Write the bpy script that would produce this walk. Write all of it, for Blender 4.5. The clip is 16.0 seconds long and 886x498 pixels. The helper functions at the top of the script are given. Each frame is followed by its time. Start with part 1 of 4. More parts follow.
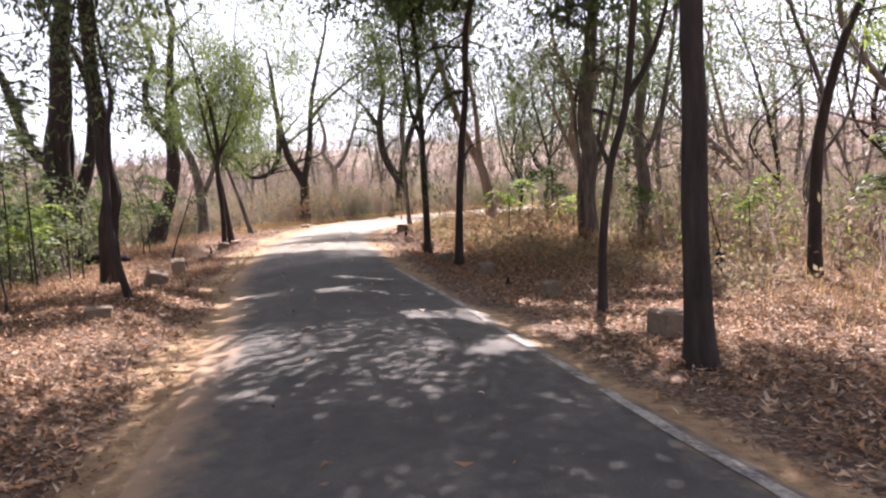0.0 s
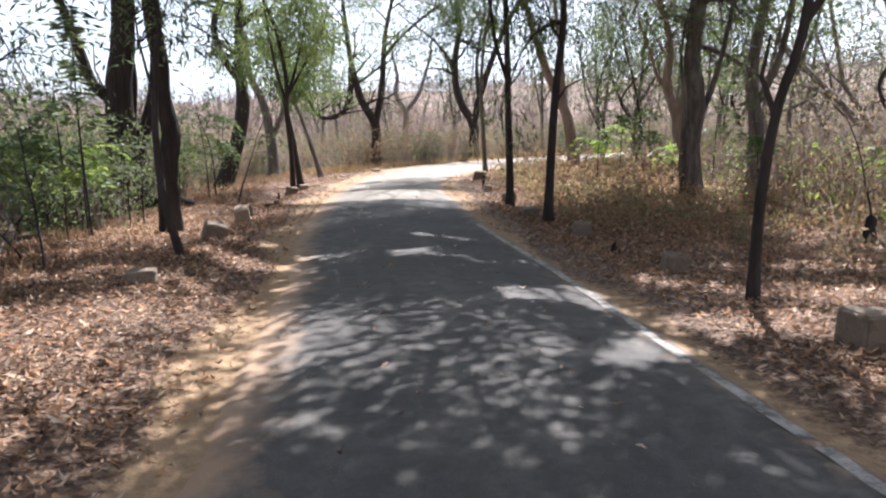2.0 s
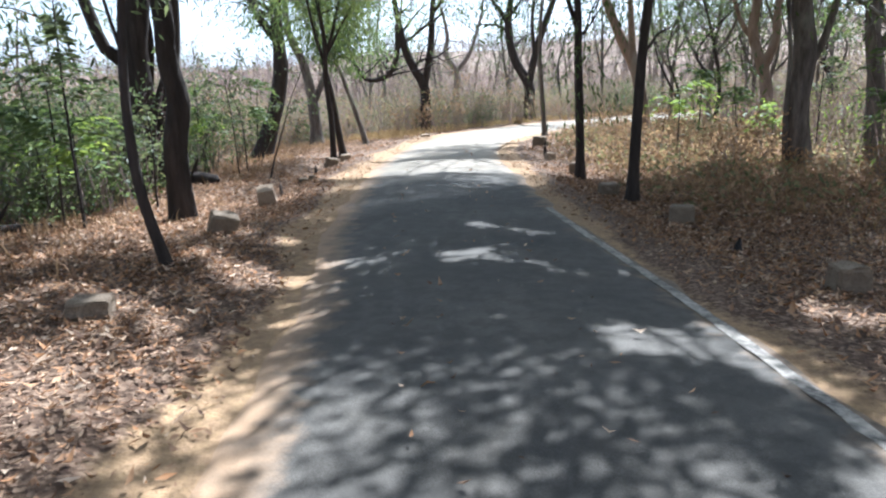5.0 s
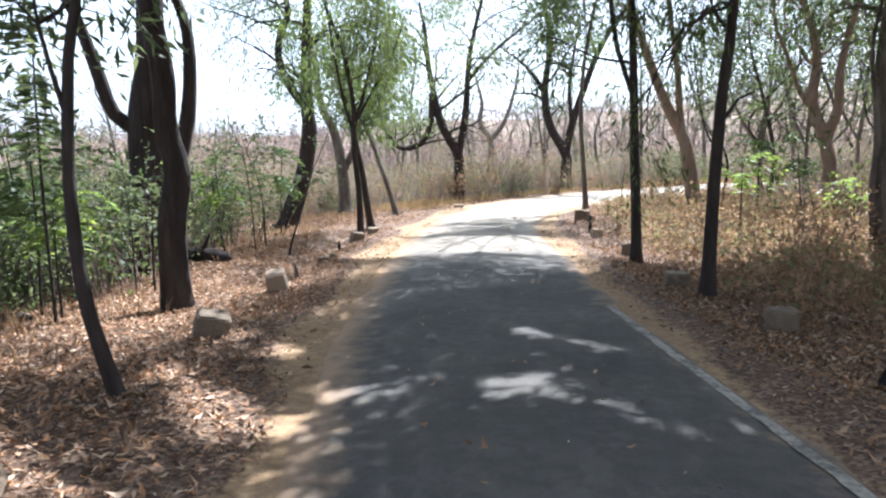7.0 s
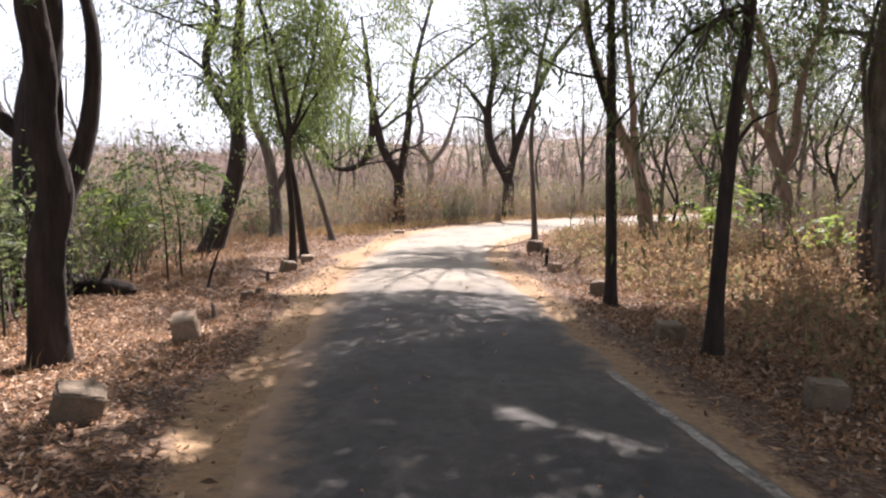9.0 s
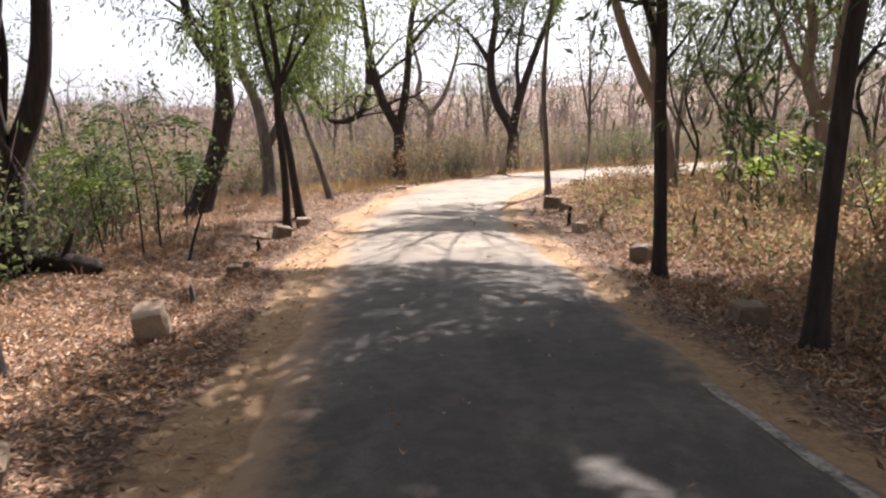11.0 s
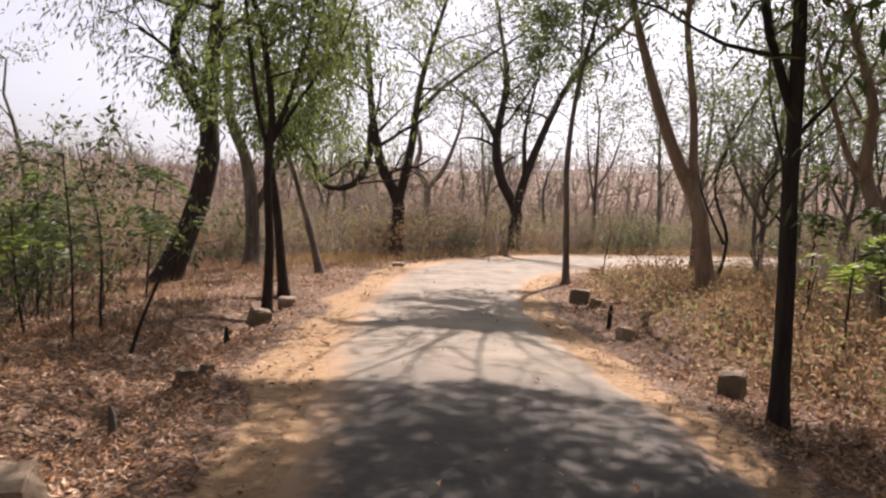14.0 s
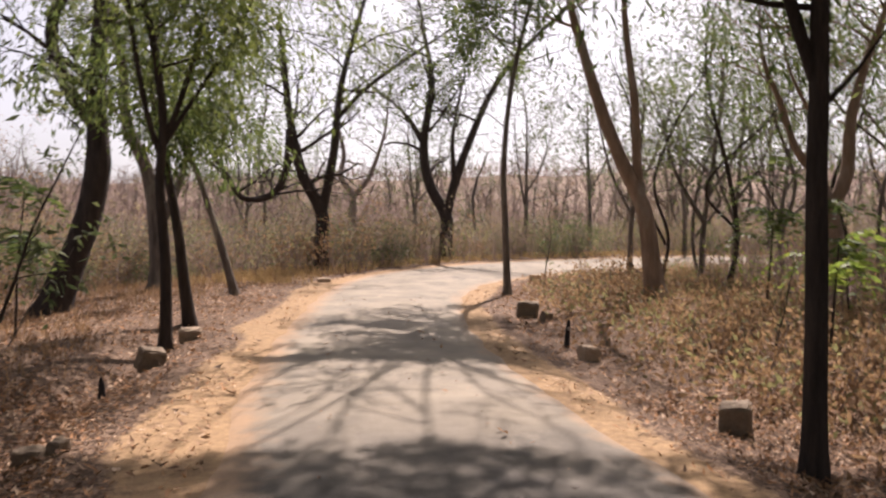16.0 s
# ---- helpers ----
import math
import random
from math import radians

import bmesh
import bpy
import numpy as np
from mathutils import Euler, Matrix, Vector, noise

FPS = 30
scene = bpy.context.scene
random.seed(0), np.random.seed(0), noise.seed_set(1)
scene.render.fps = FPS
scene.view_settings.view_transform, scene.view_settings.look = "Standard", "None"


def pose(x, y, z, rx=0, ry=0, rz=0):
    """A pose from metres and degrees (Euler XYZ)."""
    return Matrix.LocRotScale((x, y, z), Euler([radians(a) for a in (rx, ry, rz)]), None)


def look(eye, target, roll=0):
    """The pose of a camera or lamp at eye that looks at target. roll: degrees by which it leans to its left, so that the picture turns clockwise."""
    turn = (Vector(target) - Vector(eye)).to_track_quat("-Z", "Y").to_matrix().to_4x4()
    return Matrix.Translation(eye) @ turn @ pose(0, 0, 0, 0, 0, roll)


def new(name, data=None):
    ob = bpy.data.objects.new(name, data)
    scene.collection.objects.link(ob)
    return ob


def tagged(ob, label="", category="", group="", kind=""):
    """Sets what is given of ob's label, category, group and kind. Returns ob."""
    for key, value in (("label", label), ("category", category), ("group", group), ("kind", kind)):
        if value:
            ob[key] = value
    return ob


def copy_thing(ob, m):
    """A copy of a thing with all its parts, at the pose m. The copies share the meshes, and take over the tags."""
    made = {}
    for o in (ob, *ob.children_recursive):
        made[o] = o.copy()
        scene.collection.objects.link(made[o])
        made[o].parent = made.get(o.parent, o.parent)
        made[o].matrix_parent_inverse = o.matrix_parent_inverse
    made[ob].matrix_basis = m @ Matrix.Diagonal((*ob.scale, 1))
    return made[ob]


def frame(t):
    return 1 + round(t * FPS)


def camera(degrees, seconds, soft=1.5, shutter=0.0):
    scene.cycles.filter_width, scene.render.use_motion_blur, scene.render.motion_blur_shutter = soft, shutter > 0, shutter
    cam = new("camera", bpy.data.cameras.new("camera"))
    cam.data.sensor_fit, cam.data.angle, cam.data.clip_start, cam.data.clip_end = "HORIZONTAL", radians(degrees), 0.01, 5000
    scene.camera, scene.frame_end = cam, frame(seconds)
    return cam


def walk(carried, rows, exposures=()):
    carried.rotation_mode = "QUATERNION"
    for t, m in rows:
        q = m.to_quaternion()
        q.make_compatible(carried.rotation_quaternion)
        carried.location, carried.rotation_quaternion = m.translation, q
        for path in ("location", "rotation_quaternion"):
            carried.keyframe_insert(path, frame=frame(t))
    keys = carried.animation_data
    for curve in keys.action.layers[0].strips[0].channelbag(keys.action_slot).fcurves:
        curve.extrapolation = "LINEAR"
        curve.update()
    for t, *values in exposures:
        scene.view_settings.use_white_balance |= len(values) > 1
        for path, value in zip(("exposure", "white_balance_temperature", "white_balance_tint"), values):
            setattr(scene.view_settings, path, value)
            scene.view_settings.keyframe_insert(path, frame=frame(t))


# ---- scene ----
cam = camera(62.5, 16.0, soft=2.2, shutter=0.25)
PATH = [
    (0, (0.318, 3.559, 1.412), (0.361, 5.553, 1.258), -2.5),
    (0.5, (0.242, 3.995, 1.431), (0.324, 5.977, 1.174), 0.8),
    (1, (0.099, 4.386, 1.45), (0.144, 6.364, 1.153), 3.7),
    (1.5, (0.012, 4.74, 1.465), (-0.065, 6.719, 1.182), 0.2),
    (2, (-0.009, 5.146, 1.475), (-0.154, 7.118, 1.175), -1.4),
    (2.5, (-0.057, 5.515, 1.471), (-0.299, 7.481, 1.192), 1.9),
    (3, (-0.135, 5.927, 1.486), (-0.23, 7.894, 1.137), -0.8),
    (3.5, (-0.164, 6.342, 1.466), (-0.334, 8.301, 1.102), -2.5),
    (3.7, (-0.189, 6.456, 1.48), (-0.437, 8.399, 1.078), -4.0),
    (5.8, (-0.444, 8.168, 1.546), (-0.714, 10.114, 1.172), -1.8),
    (6, (-0.493, 8.345, 1.573), (-0.707, 10.306, 1.238), -1.0),
    (6.5, (-0.566, 8.798, 1.588), (-0.83, 10.774, 1.432), -2.8),
    (7, (-0.639, 9.18, 1.616), (-1.007, 11.134, 1.399), -2.0),
    (7.5, (-0.808, 9.635, 1.636), (-1.075, 11.615, 1.537), 1.3),
    (8, (-0.947, 10.074, 1.601), (-1.13, 12.059, 1.441), -1.0),
    (8.5, (-1.057, 10.525, 1.642), (-1.254, 12.513, 1.54), -0.6),
    (8.7, (-1.116, 10.693, 1.631), (-1.298, 12.681, 1.51), -0.2),
    (10.8, (-1.56, 12.413, 1.68), (-1.812, 14.378, 1.402), -0.8),
    (11, (-1.622, 12.609, 1.667), (-1.803, 14.58, 1.38), -1.3),
    (11.5, (-1.65, 13.119, 1.678), (-1.886, 15.105, 1.654), 1.7),
    (12, (-1.834, 13.449, 1.657), (-2.337, 15.382, 1.561), 0.8),
    (12.5, (-2.012, 13.884, 1.689), (-2.356, 15.848, 1.537), -0.5),
    (13, (-2.138, 14.309, 1.625), (-2.5, 16.272, 1.505), 0.4),
    (13.5, (-2.288, 14.786, 1.664), (-2.552, 16.765, 1.534), 0.7),
    (14, (-2.405, 15.231, 1.684), (-2.546, 17.225, 1.599), 2.6),
    (14.5, (-2.432, 15.658, 1.625), (-2.472, 17.656, 1.548), 3.4),
    (15, (-2.443, 16.106, 1.647), (-2.557, 18.099, 1.525), 4.3),
    (15.5, (-2.525, 16.543, 1.697), (-2.605, 18.542, 1.685), 7.7),
    (16, (-2.568, 16.979, 1.689), (-2.513, 18.977, 1.632), 0.5),
]
# the camera's own brightness and white balance: seconds, stops, kelvin, tint
EXPOSURES = [(0, 1.97, 5950, 24), (0.5, 1.64, 5900, 23), (1.5, 1.7, 5700, 19), (2.5, 1.92, 5350, 12), (3.2, 1.68, 5400, 13), (3.7, 1.7, 5350, 11), (6.0, 2.24, 4950, 6), (6.5, 2.32, 4950, 6), (7.5, 1.88, 5650, 16), (8.2, 1.78, 5900, 20), (11.0, 1.62, 6100, 20), (11.6, 1.6, 6250, 17), (12.5, 1.34, 6350, 22), (16, 1.1, 6550, 24)]
walk(cam, [(t, look(eye, target, roll)) for t, eye, target, roll in PATH], EXPOSURES)

# ---------------------------------------------------------------- light
SUN_AZ, SUN_EL = 18.0, 50.0          # degrees to the right of +y, and up
sun_way = Vector((math.sin(radians(SUN_AZ)) * math.cos(radians(SUN_EL)),
                  math.cos(radians(SUN_AZ)) * math.cos(radians(SUN_EL)), math.sin(radians(SUN_EL))))
world = bpy.data.worlds.new("sky")
scene.world = world
world.use_nodes = True
wn = world.node_tree
wn.nodes.clear()
sky = wn.nodes.new("ShaderNodeTexSky")
sky.sky_type = "NISHITA"
sky.sun_disc = False
sky.sun_elevation, sky.sun_rotation = radians(SUN_EL), radians(SUN_AZ)
sky.dust_density, sky.air_density, sky.ozone_density = 2.5, 1.0, 0.8
haze = wn.nodes.new("ShaderNodeHueSaturation")
haze.inputs["Saturation"].default_value = 0.28
bg = wn.nodes.new("ShaderNodeBackground")
bg.inputs["Strength"].default_value = 0.074
wout = wn.nodes.new("ShaderNodeOutputWorld")
wn.links.new(sky.outputs[0], haze.inputs["Color"])
wn.links.new(haze.outputs[0], bg.inputs["Color"])
wn.links.new(bg.outputs[0], wout.inputs["Surface"])
sun = new("sun", bpy.data.lights.new("sun", "SUN"))
sun.data.energy, sun.data.angle, sun.data.color = 5.0, radians(0.53), (1.0, 0.92, 0.82)
sun.matrix_world = look((0, 0, 30), Vector((0, 0, 30)) - sun_way)

# ---------------------------------------------------------------- materials


class Mat:
    """A small builder of node materials."""

    def __init__(self, name):
        self.m = bpy.data.materials.new(name)
        self.m.use_nodes = True
        self.t = self.m.node_tree
        self.t.nodes.clear()
        self.out = self.t.nodes.new("ShaderNodeOutputMaterial")
        self.geo = self.t.nodes.new("ShaderNodeNewGeometry")
        self.tc = self.t.nodes.new("ShaderNodeTexCoord")

    def link(self, a, b):
        self.t.links.new(a, b)

    def noise(self, scale, detail=4.0, rough=0.55, stretch=(1, 1, 1), source="pos"):
        mp = self.t.nodes.new("ShaderNodeMapping")
        mp.inputs["Scale"].default_value = stretch
        self.link(self.geo.outputs["Position"] if source == "pos" else self.tc.outputs["Object"], mp.inputs["Vector"])
        n = self.t.nodes.new("ShaderNodeTexNoise")
        n.inputs["Scale"].default_value = scale
        n.inputs["Detail"].default_value = detail
        n.inputs["Roughness"].default_value = rough
        self.link(mp.outputs[0], n.inputs["Vector"])
        return n.outputs["Fac"]

    def voronoi(self, scale):
        n = self.t.nodes.new("ShaderNodeTexVoronoi")
        n.inputs["Scale"].default_value = scale
        self.link(self.geo.outputs["Position"], n.inputs["Vector"])
        return n

    def ramp(self, fac, stops):
        r = self.t.nodes.new("ShaderNodeValToRGB")
        while len(r.color_ramp.elements) < len(stops):
            r.color_ramp.elements.new(0.5)
        for e, (p, c) in zip(r.color_ramp.elements, stops):
            e.position = p
            e.color = (*c, 1) if len(c) == 3 else c
        self.link(fac, r.inputs["Fac"])
        return r.outputs["Color"]

    def mix(self, fac, a, b, kind="MIX"):
        m = self.t.nodes.new("ShaderNodeMix")
        m.data_type, m.blend_type = "RGBA", kind
        for value, slot in ((fac, 0), (a, 6), (b, 7)):
            if isinstance(value, (int, float)):
                m.inputs[slot].default_value = value
            elif isinstance(value, tuple):
                m.inputs[slot].default_value = (*value, 1)
            else:
                self.link(value, m.inputs[slot])
        return m.outputs[2]

    def calc(self, op, a, b, clamp=False):
        m = self.t.nodes.new("ShaderNodeMath")
        m.operation, m.use_clamp = op, clamp
        for i, value in enumerate((a, b)):
            if isinstance(value, (int, float)):
                m.inputs[i].default_value = value
            else:
                self.link(value, m.inputs[i])
        return m.outputs[0]

    def attr(self, name):
        a = self.t.nodes.new("ShaderNodeAttribute")
        a.attribute_name = name
        return a.outputs["Fac"]

    def island(self):
        return self.geo.outputs["Random Per Island"]

    def object_random(self):
        return self.t.nodes.new("ShaderNodeObjectInfo").outputs["Random"]

    def bump(self, height, strength, dist):
        b = self.t.nodes.new("ShaderNodeBump")
        b.inputs["Strength"].default_value = strength
        b.inputs["Distance"].default_value = dist
        self.link(height, b.inputs["Height"])
        return b.outputs[0]

    def surface(self, color, rough=0.85, normal=None, specular=0.3):
        p = self.t.nodes.new("ShaderNodeBsdfPrincipled")
        p.inputs["Specular IOR Level"].default_value = specular
        if isinstance(color, tuple):
            p.inputs["Base Color"].default_value = (*color, 1)
        else:
            self.link(color, p.inputs["Base Color"])
        if isinstance(rough, (int, float)):
            p.inputs["Roughness"].default_value = rough
        else:
            self.link(rough, p.inputs["Roughness"])
        if normal is not None:
            self.link(normal, p.inputs["Normal"])
        self.link(p.outputs[0], self.out.inputs["Surface"])
        return self.m

    def leaf(self, color, through_color, share=0.45, rough=0.45):
        """A thin leaf: a front that reflects, and light that shines through."""
        p = self.t.nodes.new("ShaderNodeBsdfPrincipled")
        p.inputs["Roughness"].default_value = rough
        p.inputs["Specular IOR Level"].default_value = 0.22
        self.link(color, p.inputs["Base Color"])
        tr = self.t.nodes.new("ShaderNodeBsdfTranslucent")
        self.link(through_color, tr.inputs["Color"])
        mx = self.t.nodes.new("ShaderNodeMixShader")
        mx.inputs[0].default_value = share
        self.link(p.outputs[0], mx.inputs[1])
        self.link(tr.outputs[0], mx.inputs[2])
        self.link(mx.outputs[0], self.out.inputs["Surface"])
        return self.m


def make_asphalt():
    k = Mat("worn_asphalt")
    grit = k.noise(90, 3, 0.7)
    patch = k.noise(0.55, 5, 0.6)
    worn = k.noise(2.3, 6, 0.65, (1, 0.35, 1))
    base = k.ramp(grit, [(0.3, (0.03, 0.028, 0.026)), (0.6, (0.064, 0.06, 0.055)), (0.8, (0.14, 0.13, 0.118))])
    base = k.mix(k.ramp(patch, [(0.42, (0, 0, 0)), (0.7, (0.5, 0.5, 0.5))]), base, (0.12, 0.108, 0.095))
    base = k.mix(k.ramp(worn, [(0.5, (0, 0, 0)), (0.75, (0.35, 0.35, 0.35))]), base, (0.19, 0.165, 0.135))
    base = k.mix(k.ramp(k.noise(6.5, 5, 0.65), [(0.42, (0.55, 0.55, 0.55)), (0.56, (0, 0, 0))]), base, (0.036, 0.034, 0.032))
    # dust colour; past y 20 it also lightens the stretch lying in sun
    base = k.mix(k.calc("MULTIPLY", k.attr("dust_light"), k.calc("ADD", k.noise(1.3, 5, 0.6), 0.1)), base, (0.35, 0.295, 0.215))
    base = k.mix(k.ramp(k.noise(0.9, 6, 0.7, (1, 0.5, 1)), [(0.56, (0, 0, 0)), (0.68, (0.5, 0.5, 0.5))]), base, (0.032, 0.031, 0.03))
    edge = k.calc("ADD", k.attr("edge"), k.calc("MULTIPLY", k.calc("SUBTRACT", k.noise(3.5, 6, 0.65), 0.5), 0.9))
    dusty = k.ramp(edge, [(0.55, (0, 0, 0)), (1.0, (1, 1, 1))])
    base = k.mix(dusty, base, (0.3, 0.2, 0.12))
    coarse = k.calc("ADD", grit, k.calc("MULTIPLY", k.noise(11, 5, 0.7), 1.6))
    return k.surface(base, 0.88, k.bump(coarse, 0.6, 0.008), 0.25)


def make_soil():
    k = Mat("dusty_soil_and_litter")
    broad = k.noise(0.5, 5, 0.6)
    fine = k.noise(9, 6, 0.7)
    grit = k.noise(60, 3, 0.7)
    cell = k.voronoi(34)
    dust_light = k.ramp(fine, [(0.3, (0.19, 0.122, 0.072)), (0.7, (0.37, 0.25, 0.135))])
    litter = k.ramp(cell.outputs["Color"], [(0.2, (0.045, 0.028, 0.02)), (0.5, (0.12, 0.078, 0.052)), (0.8, (0.25, 0.175, 0.12))])
    litter = k.mix(k.ramp(fine, [(0.35, (0.7, 0.7, 0.7)), (0.6, (0, 0, 0))]), litter, (0.11, 0.07, 0.045))
    far = k.ramp(broad, [(0.35, (0.15, 0.115, 0.085)), (0.65, (0.25, 0.19, 0.14))])
    litter = k.mix(k.attr("wild"), litter, far)
    bare = k.calc("ADD", k.attr("bare"), k.calc("MULTIPLY", k.calc("SUBTRACT", fine, 0.5), 0.8))
    base = k.mix(k.ramp(bare, [(0.4, (0, 0, 0)), (0.62, (1, 1, 1))]), litter, dust_light)
    high = k.calc("ADD", k.calc("MULTIPLY", cell.outputs["Distance"], 0.6), grit)
    return k.surface(base, 0.95, k.bump(high, 0.6, 0.02), 0.15)


def make_bark(name, dark, light, lichen=None, rough_scale=9.0):
    k = Mat(name)
    ridges = k.noise(rough_scale, 7, 0.7, (1, 1, 0.18), "object")
    blotch = k.noise(1.6, 4, 0.6, (1, 1, 0.5), "object")
    base = k.ramp(ridges, [(0.3, dark), (0.55, tuple((a + b) / 2 for a, b in zip(dark, light))), (0.75, light)])
    if lichen:
        base = k.mix(k.ramp(blotch, [(0.52, (0, 0, 0)), (0.66, (0.7, 0.7, 0.7))]), base, lichen)
    return k.surface(base, 0.92, k.bump(ridges, 0.9, 0.03), 0.2)


def make_leaf(name, a, b, glow_a, glow_b, share=0.45, rough=0.55, patch=0.9):
    k = Mat(name)
    if patch < 0.5:
        drift = k.ramp(k.noise(patch, 4, 0.6), [(0.35, (0, 0, 0)), (0.65, (1, 1, 1))])
        mixer = k.calc("ADD", k.calc("MULTIPLY", k.island(), 0.25), k.calc("MULTIPLY", drift, 0.75))
    else:
        mixer = k.calc("ADD", k.calc("MULTIPLY", k.island(), 0.75), k.calc("MULTIPLY", k.noise(patch, 2), 0.35))
    return k.leaf(k.ramp(mixer, [(0.1, a), (0.95, b)]), k.ramp(mixer, [(0.1, glow_a), (0.95, glow_b)]), share, rough)


def make_litter():
    """Fallen leaves: dark rotten ones, grey-brown, rust and bleached ones side by side."""
    k = Mat("dry_fallen_leaves")
    pick = k.calc("ADD", k.calc("MULTIPLY", k.island(), 0.85), k.calc("MULTIPLY", k.noise(1.1, 3), 0.15))
    tone = k.ramp(pick, [(0.05, (0.05, 0.032, 0.023)), (0.25, (0.16, 0.09, 0.052)), (0.42, (0.29, 0.18, 0.11)), (0.64, (0.36, 0.185, 0.08)), (0.82, (0.46, 0.325, 0.21)), (1.0, (0.64, 0.51, 0.38))])
    return k.leaf(tone, k.mix(0.5, tone, (0.3, 0.16, 0.07)), 0.15, 0.75)


def make_stone(name, dark, light, stained):
    k = Mat(name)
    grain = k.noise(120, 2, 0.8, source="object")
    stain = k.noise(7, 5, 0.65, source="object")
    base = k.ramp(grain, [(0.35, dark), (0.65, light)])
    base = k.mix(k.ramp(stain, [(0.45, (0, 0, 0)), (0.75, (0.8, 0.8, 0.8))]), base, stained)
    base = k.mix(k.calc("MULTIPLY", k.object_random(), 0.3), base, stained)
    return k.surface(base, 0.9, k.bump(k.noise(28, 6, 0.75, source="object"), 0.7, 0.02), 0.25)


def make_paint():
    k = Mat("worn_road_paint")
    wear = k.mix(0.45, k.noise(17, 6, 0.75), k.noise(2.2, 4, 0.6))
    base = k.ramp(wear, [(0.4, (0.075, 0.067, 0.058)), (0.53, (0.28, 0.25, 0.21)), (0.72, (0.5, 0.455, 0.385))])
    return k.surface(base, 0.8, None, 0.3)


ASPHALT, SOIL, PAINT = make_asphalt(), make_soil(), make_paint()
STONE = make_stone("weathered_granite", (0.1, 0.075, 0.052), (0.28, 0.215, 0.148), (0.14, 0.107, 0.073))
STONE_PALE = make_stone("pale_hewn_granite", (0.2, 0.145, 0.095), (0.48, 0.38, 0.27), (0.3, 0.22, 0.15))
BARK_DARK = make_bark("dark_rough_bark", (0.018, 0.015, 0.013), (0.075, 0.057, 0.047))
BARK_GREY = make_bark("grey_brown_bark", (0.045, 0.038, 0.033), (0.22, 0.185, 0.155), (0.24, 0.23, 0.18))
BARK_TAN = make_bark("tan_smooth_bark", (0.14, 0.095, 0.065), (0.34, 0.25, 0.18), (0.28, 0.25, 0.2), 6.0)
BARK_PALE = make_bark("pale_dry_twigs", (0.13, 0.10, 0.085), (0.30, 0.245, 0.21))
BARK_BURNT = make_bark("charred_wood", (0.008, 0.007, 0.007), (0.05, 0.045, 0.042))
LEAF_GREEN = make_leaf("green_foliage", (0.03, 0.058, 0.02), (0.08, 0.11, 0.036), (0.075, 0.12, 0.033), (0.19, 0.23, 0.07))
LEAF_OLIVE = make_leaf("olive_foliage", (0.04, 0.06, 0.03), (0.11, 0.125, 0.06), (0.09, 0.125, 0.05), (0.2, 0.22, 0.09))
LEAF_BRIGHT = make_leaf("fresh_foliage", (0.06, 0.11, 0.03), (0.14, 0.2, 0.045), (0.18, 0.28, 0.05), (0.38, 0.44, 0.08), 0.45)
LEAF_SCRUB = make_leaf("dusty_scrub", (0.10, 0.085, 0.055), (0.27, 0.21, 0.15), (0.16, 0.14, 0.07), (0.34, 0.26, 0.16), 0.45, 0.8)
LEAF_DRY = make_litter()
LEAF_RUST = make_leaf("dry_undergrowth", (0.14, 0.08, 0.048), (0.38, 0.25, 0.145), (0.2, 0.12, 0.06), (0.43, 0.29, 0.15), 0.35, 0.85)
LEAF_LIGHT = make_leaf("sunlit_hanging_foliage", (0.034, 0.058, 0.02), (0.09, 0.12, 0.038), (0.1, 0.15, 0.035), (0.27, 0.31, 0.08), 0.45)
LEAF_THICKET = make_leaf("grey_olive_thicket", (0.075, 0.08, 0.045), (0.2, 0.18, 0.105), (0.13, 0.14, 0.055), (0.33, 0.3, 0.13), 0.5, 0.75)
# far twigs coloured pale mauve in place of haze; the thicket stems share it
TWIG_HAZE = make_leaf("haze_pale_twigs", (0.1, 0.068, 0.058), (0.3, 0.225, 0.2), (0.12, 0.085, 0.07), (0.33, 0.25, 0.22), 0.5, 0.9, 0.07)
STRAW = make_leaf("dry_straw", (0.28, 0.18, 0.08), (0.55, 0.4, 0.2), (0.35, 0.22, 0.09), (0.6, 0.42, 0.18), 0.3, 0.8)

# ---------------------------------------------------------------- mesh helpers


def mesh_of(name, verts, faces, material, smooth=False):
    """A mesh from arrays; faces is an (n, 3) or (n, 4) array, or a list of such arrays."""
    groups = faces if isinstance(faces, list) else [faces]
    groups = [np.asarray(g, dtype=np.int32) for g in groups if len(g)]
    me = bpy.data.meshes.new(name)
    verts = np.asarray(verts, dtype=np.float32).reshape(-1, 3)
    me.vertices.add(len(verts))
    me.vertices.foreach_set("co", verts.ravel())
    loops = np.concatenate([g.ravel() for g in groups])
    sizes = np.concatenate([np.full(len(g), g.shape[1], dtype=np.int32) for g in groups])
    me.loops.add(len(loops))
    me.loops.foreach_set("vertex_index", loops)
    me.polygons.add(len(sizes))
    me.polygons.foreach_set("loop_start", np.concatenate([[0], np.cumsum(sizes)[:-1]]).astype(np.int32))
    me.polygons.foreach_set("loop_total", sizes)
    if smooth:
        me.polygons.foreach_set("use_smooth", np.ones(len(sizes), dtype=bool))
    me.update(calc_edges=True)
    me.materials.append(material)
    return me


def part(name, me, parent, label="", kind=""):
    ob = new(name, me)
    ob.parent = parent
    return tagged(ob, label, "", "", kind)


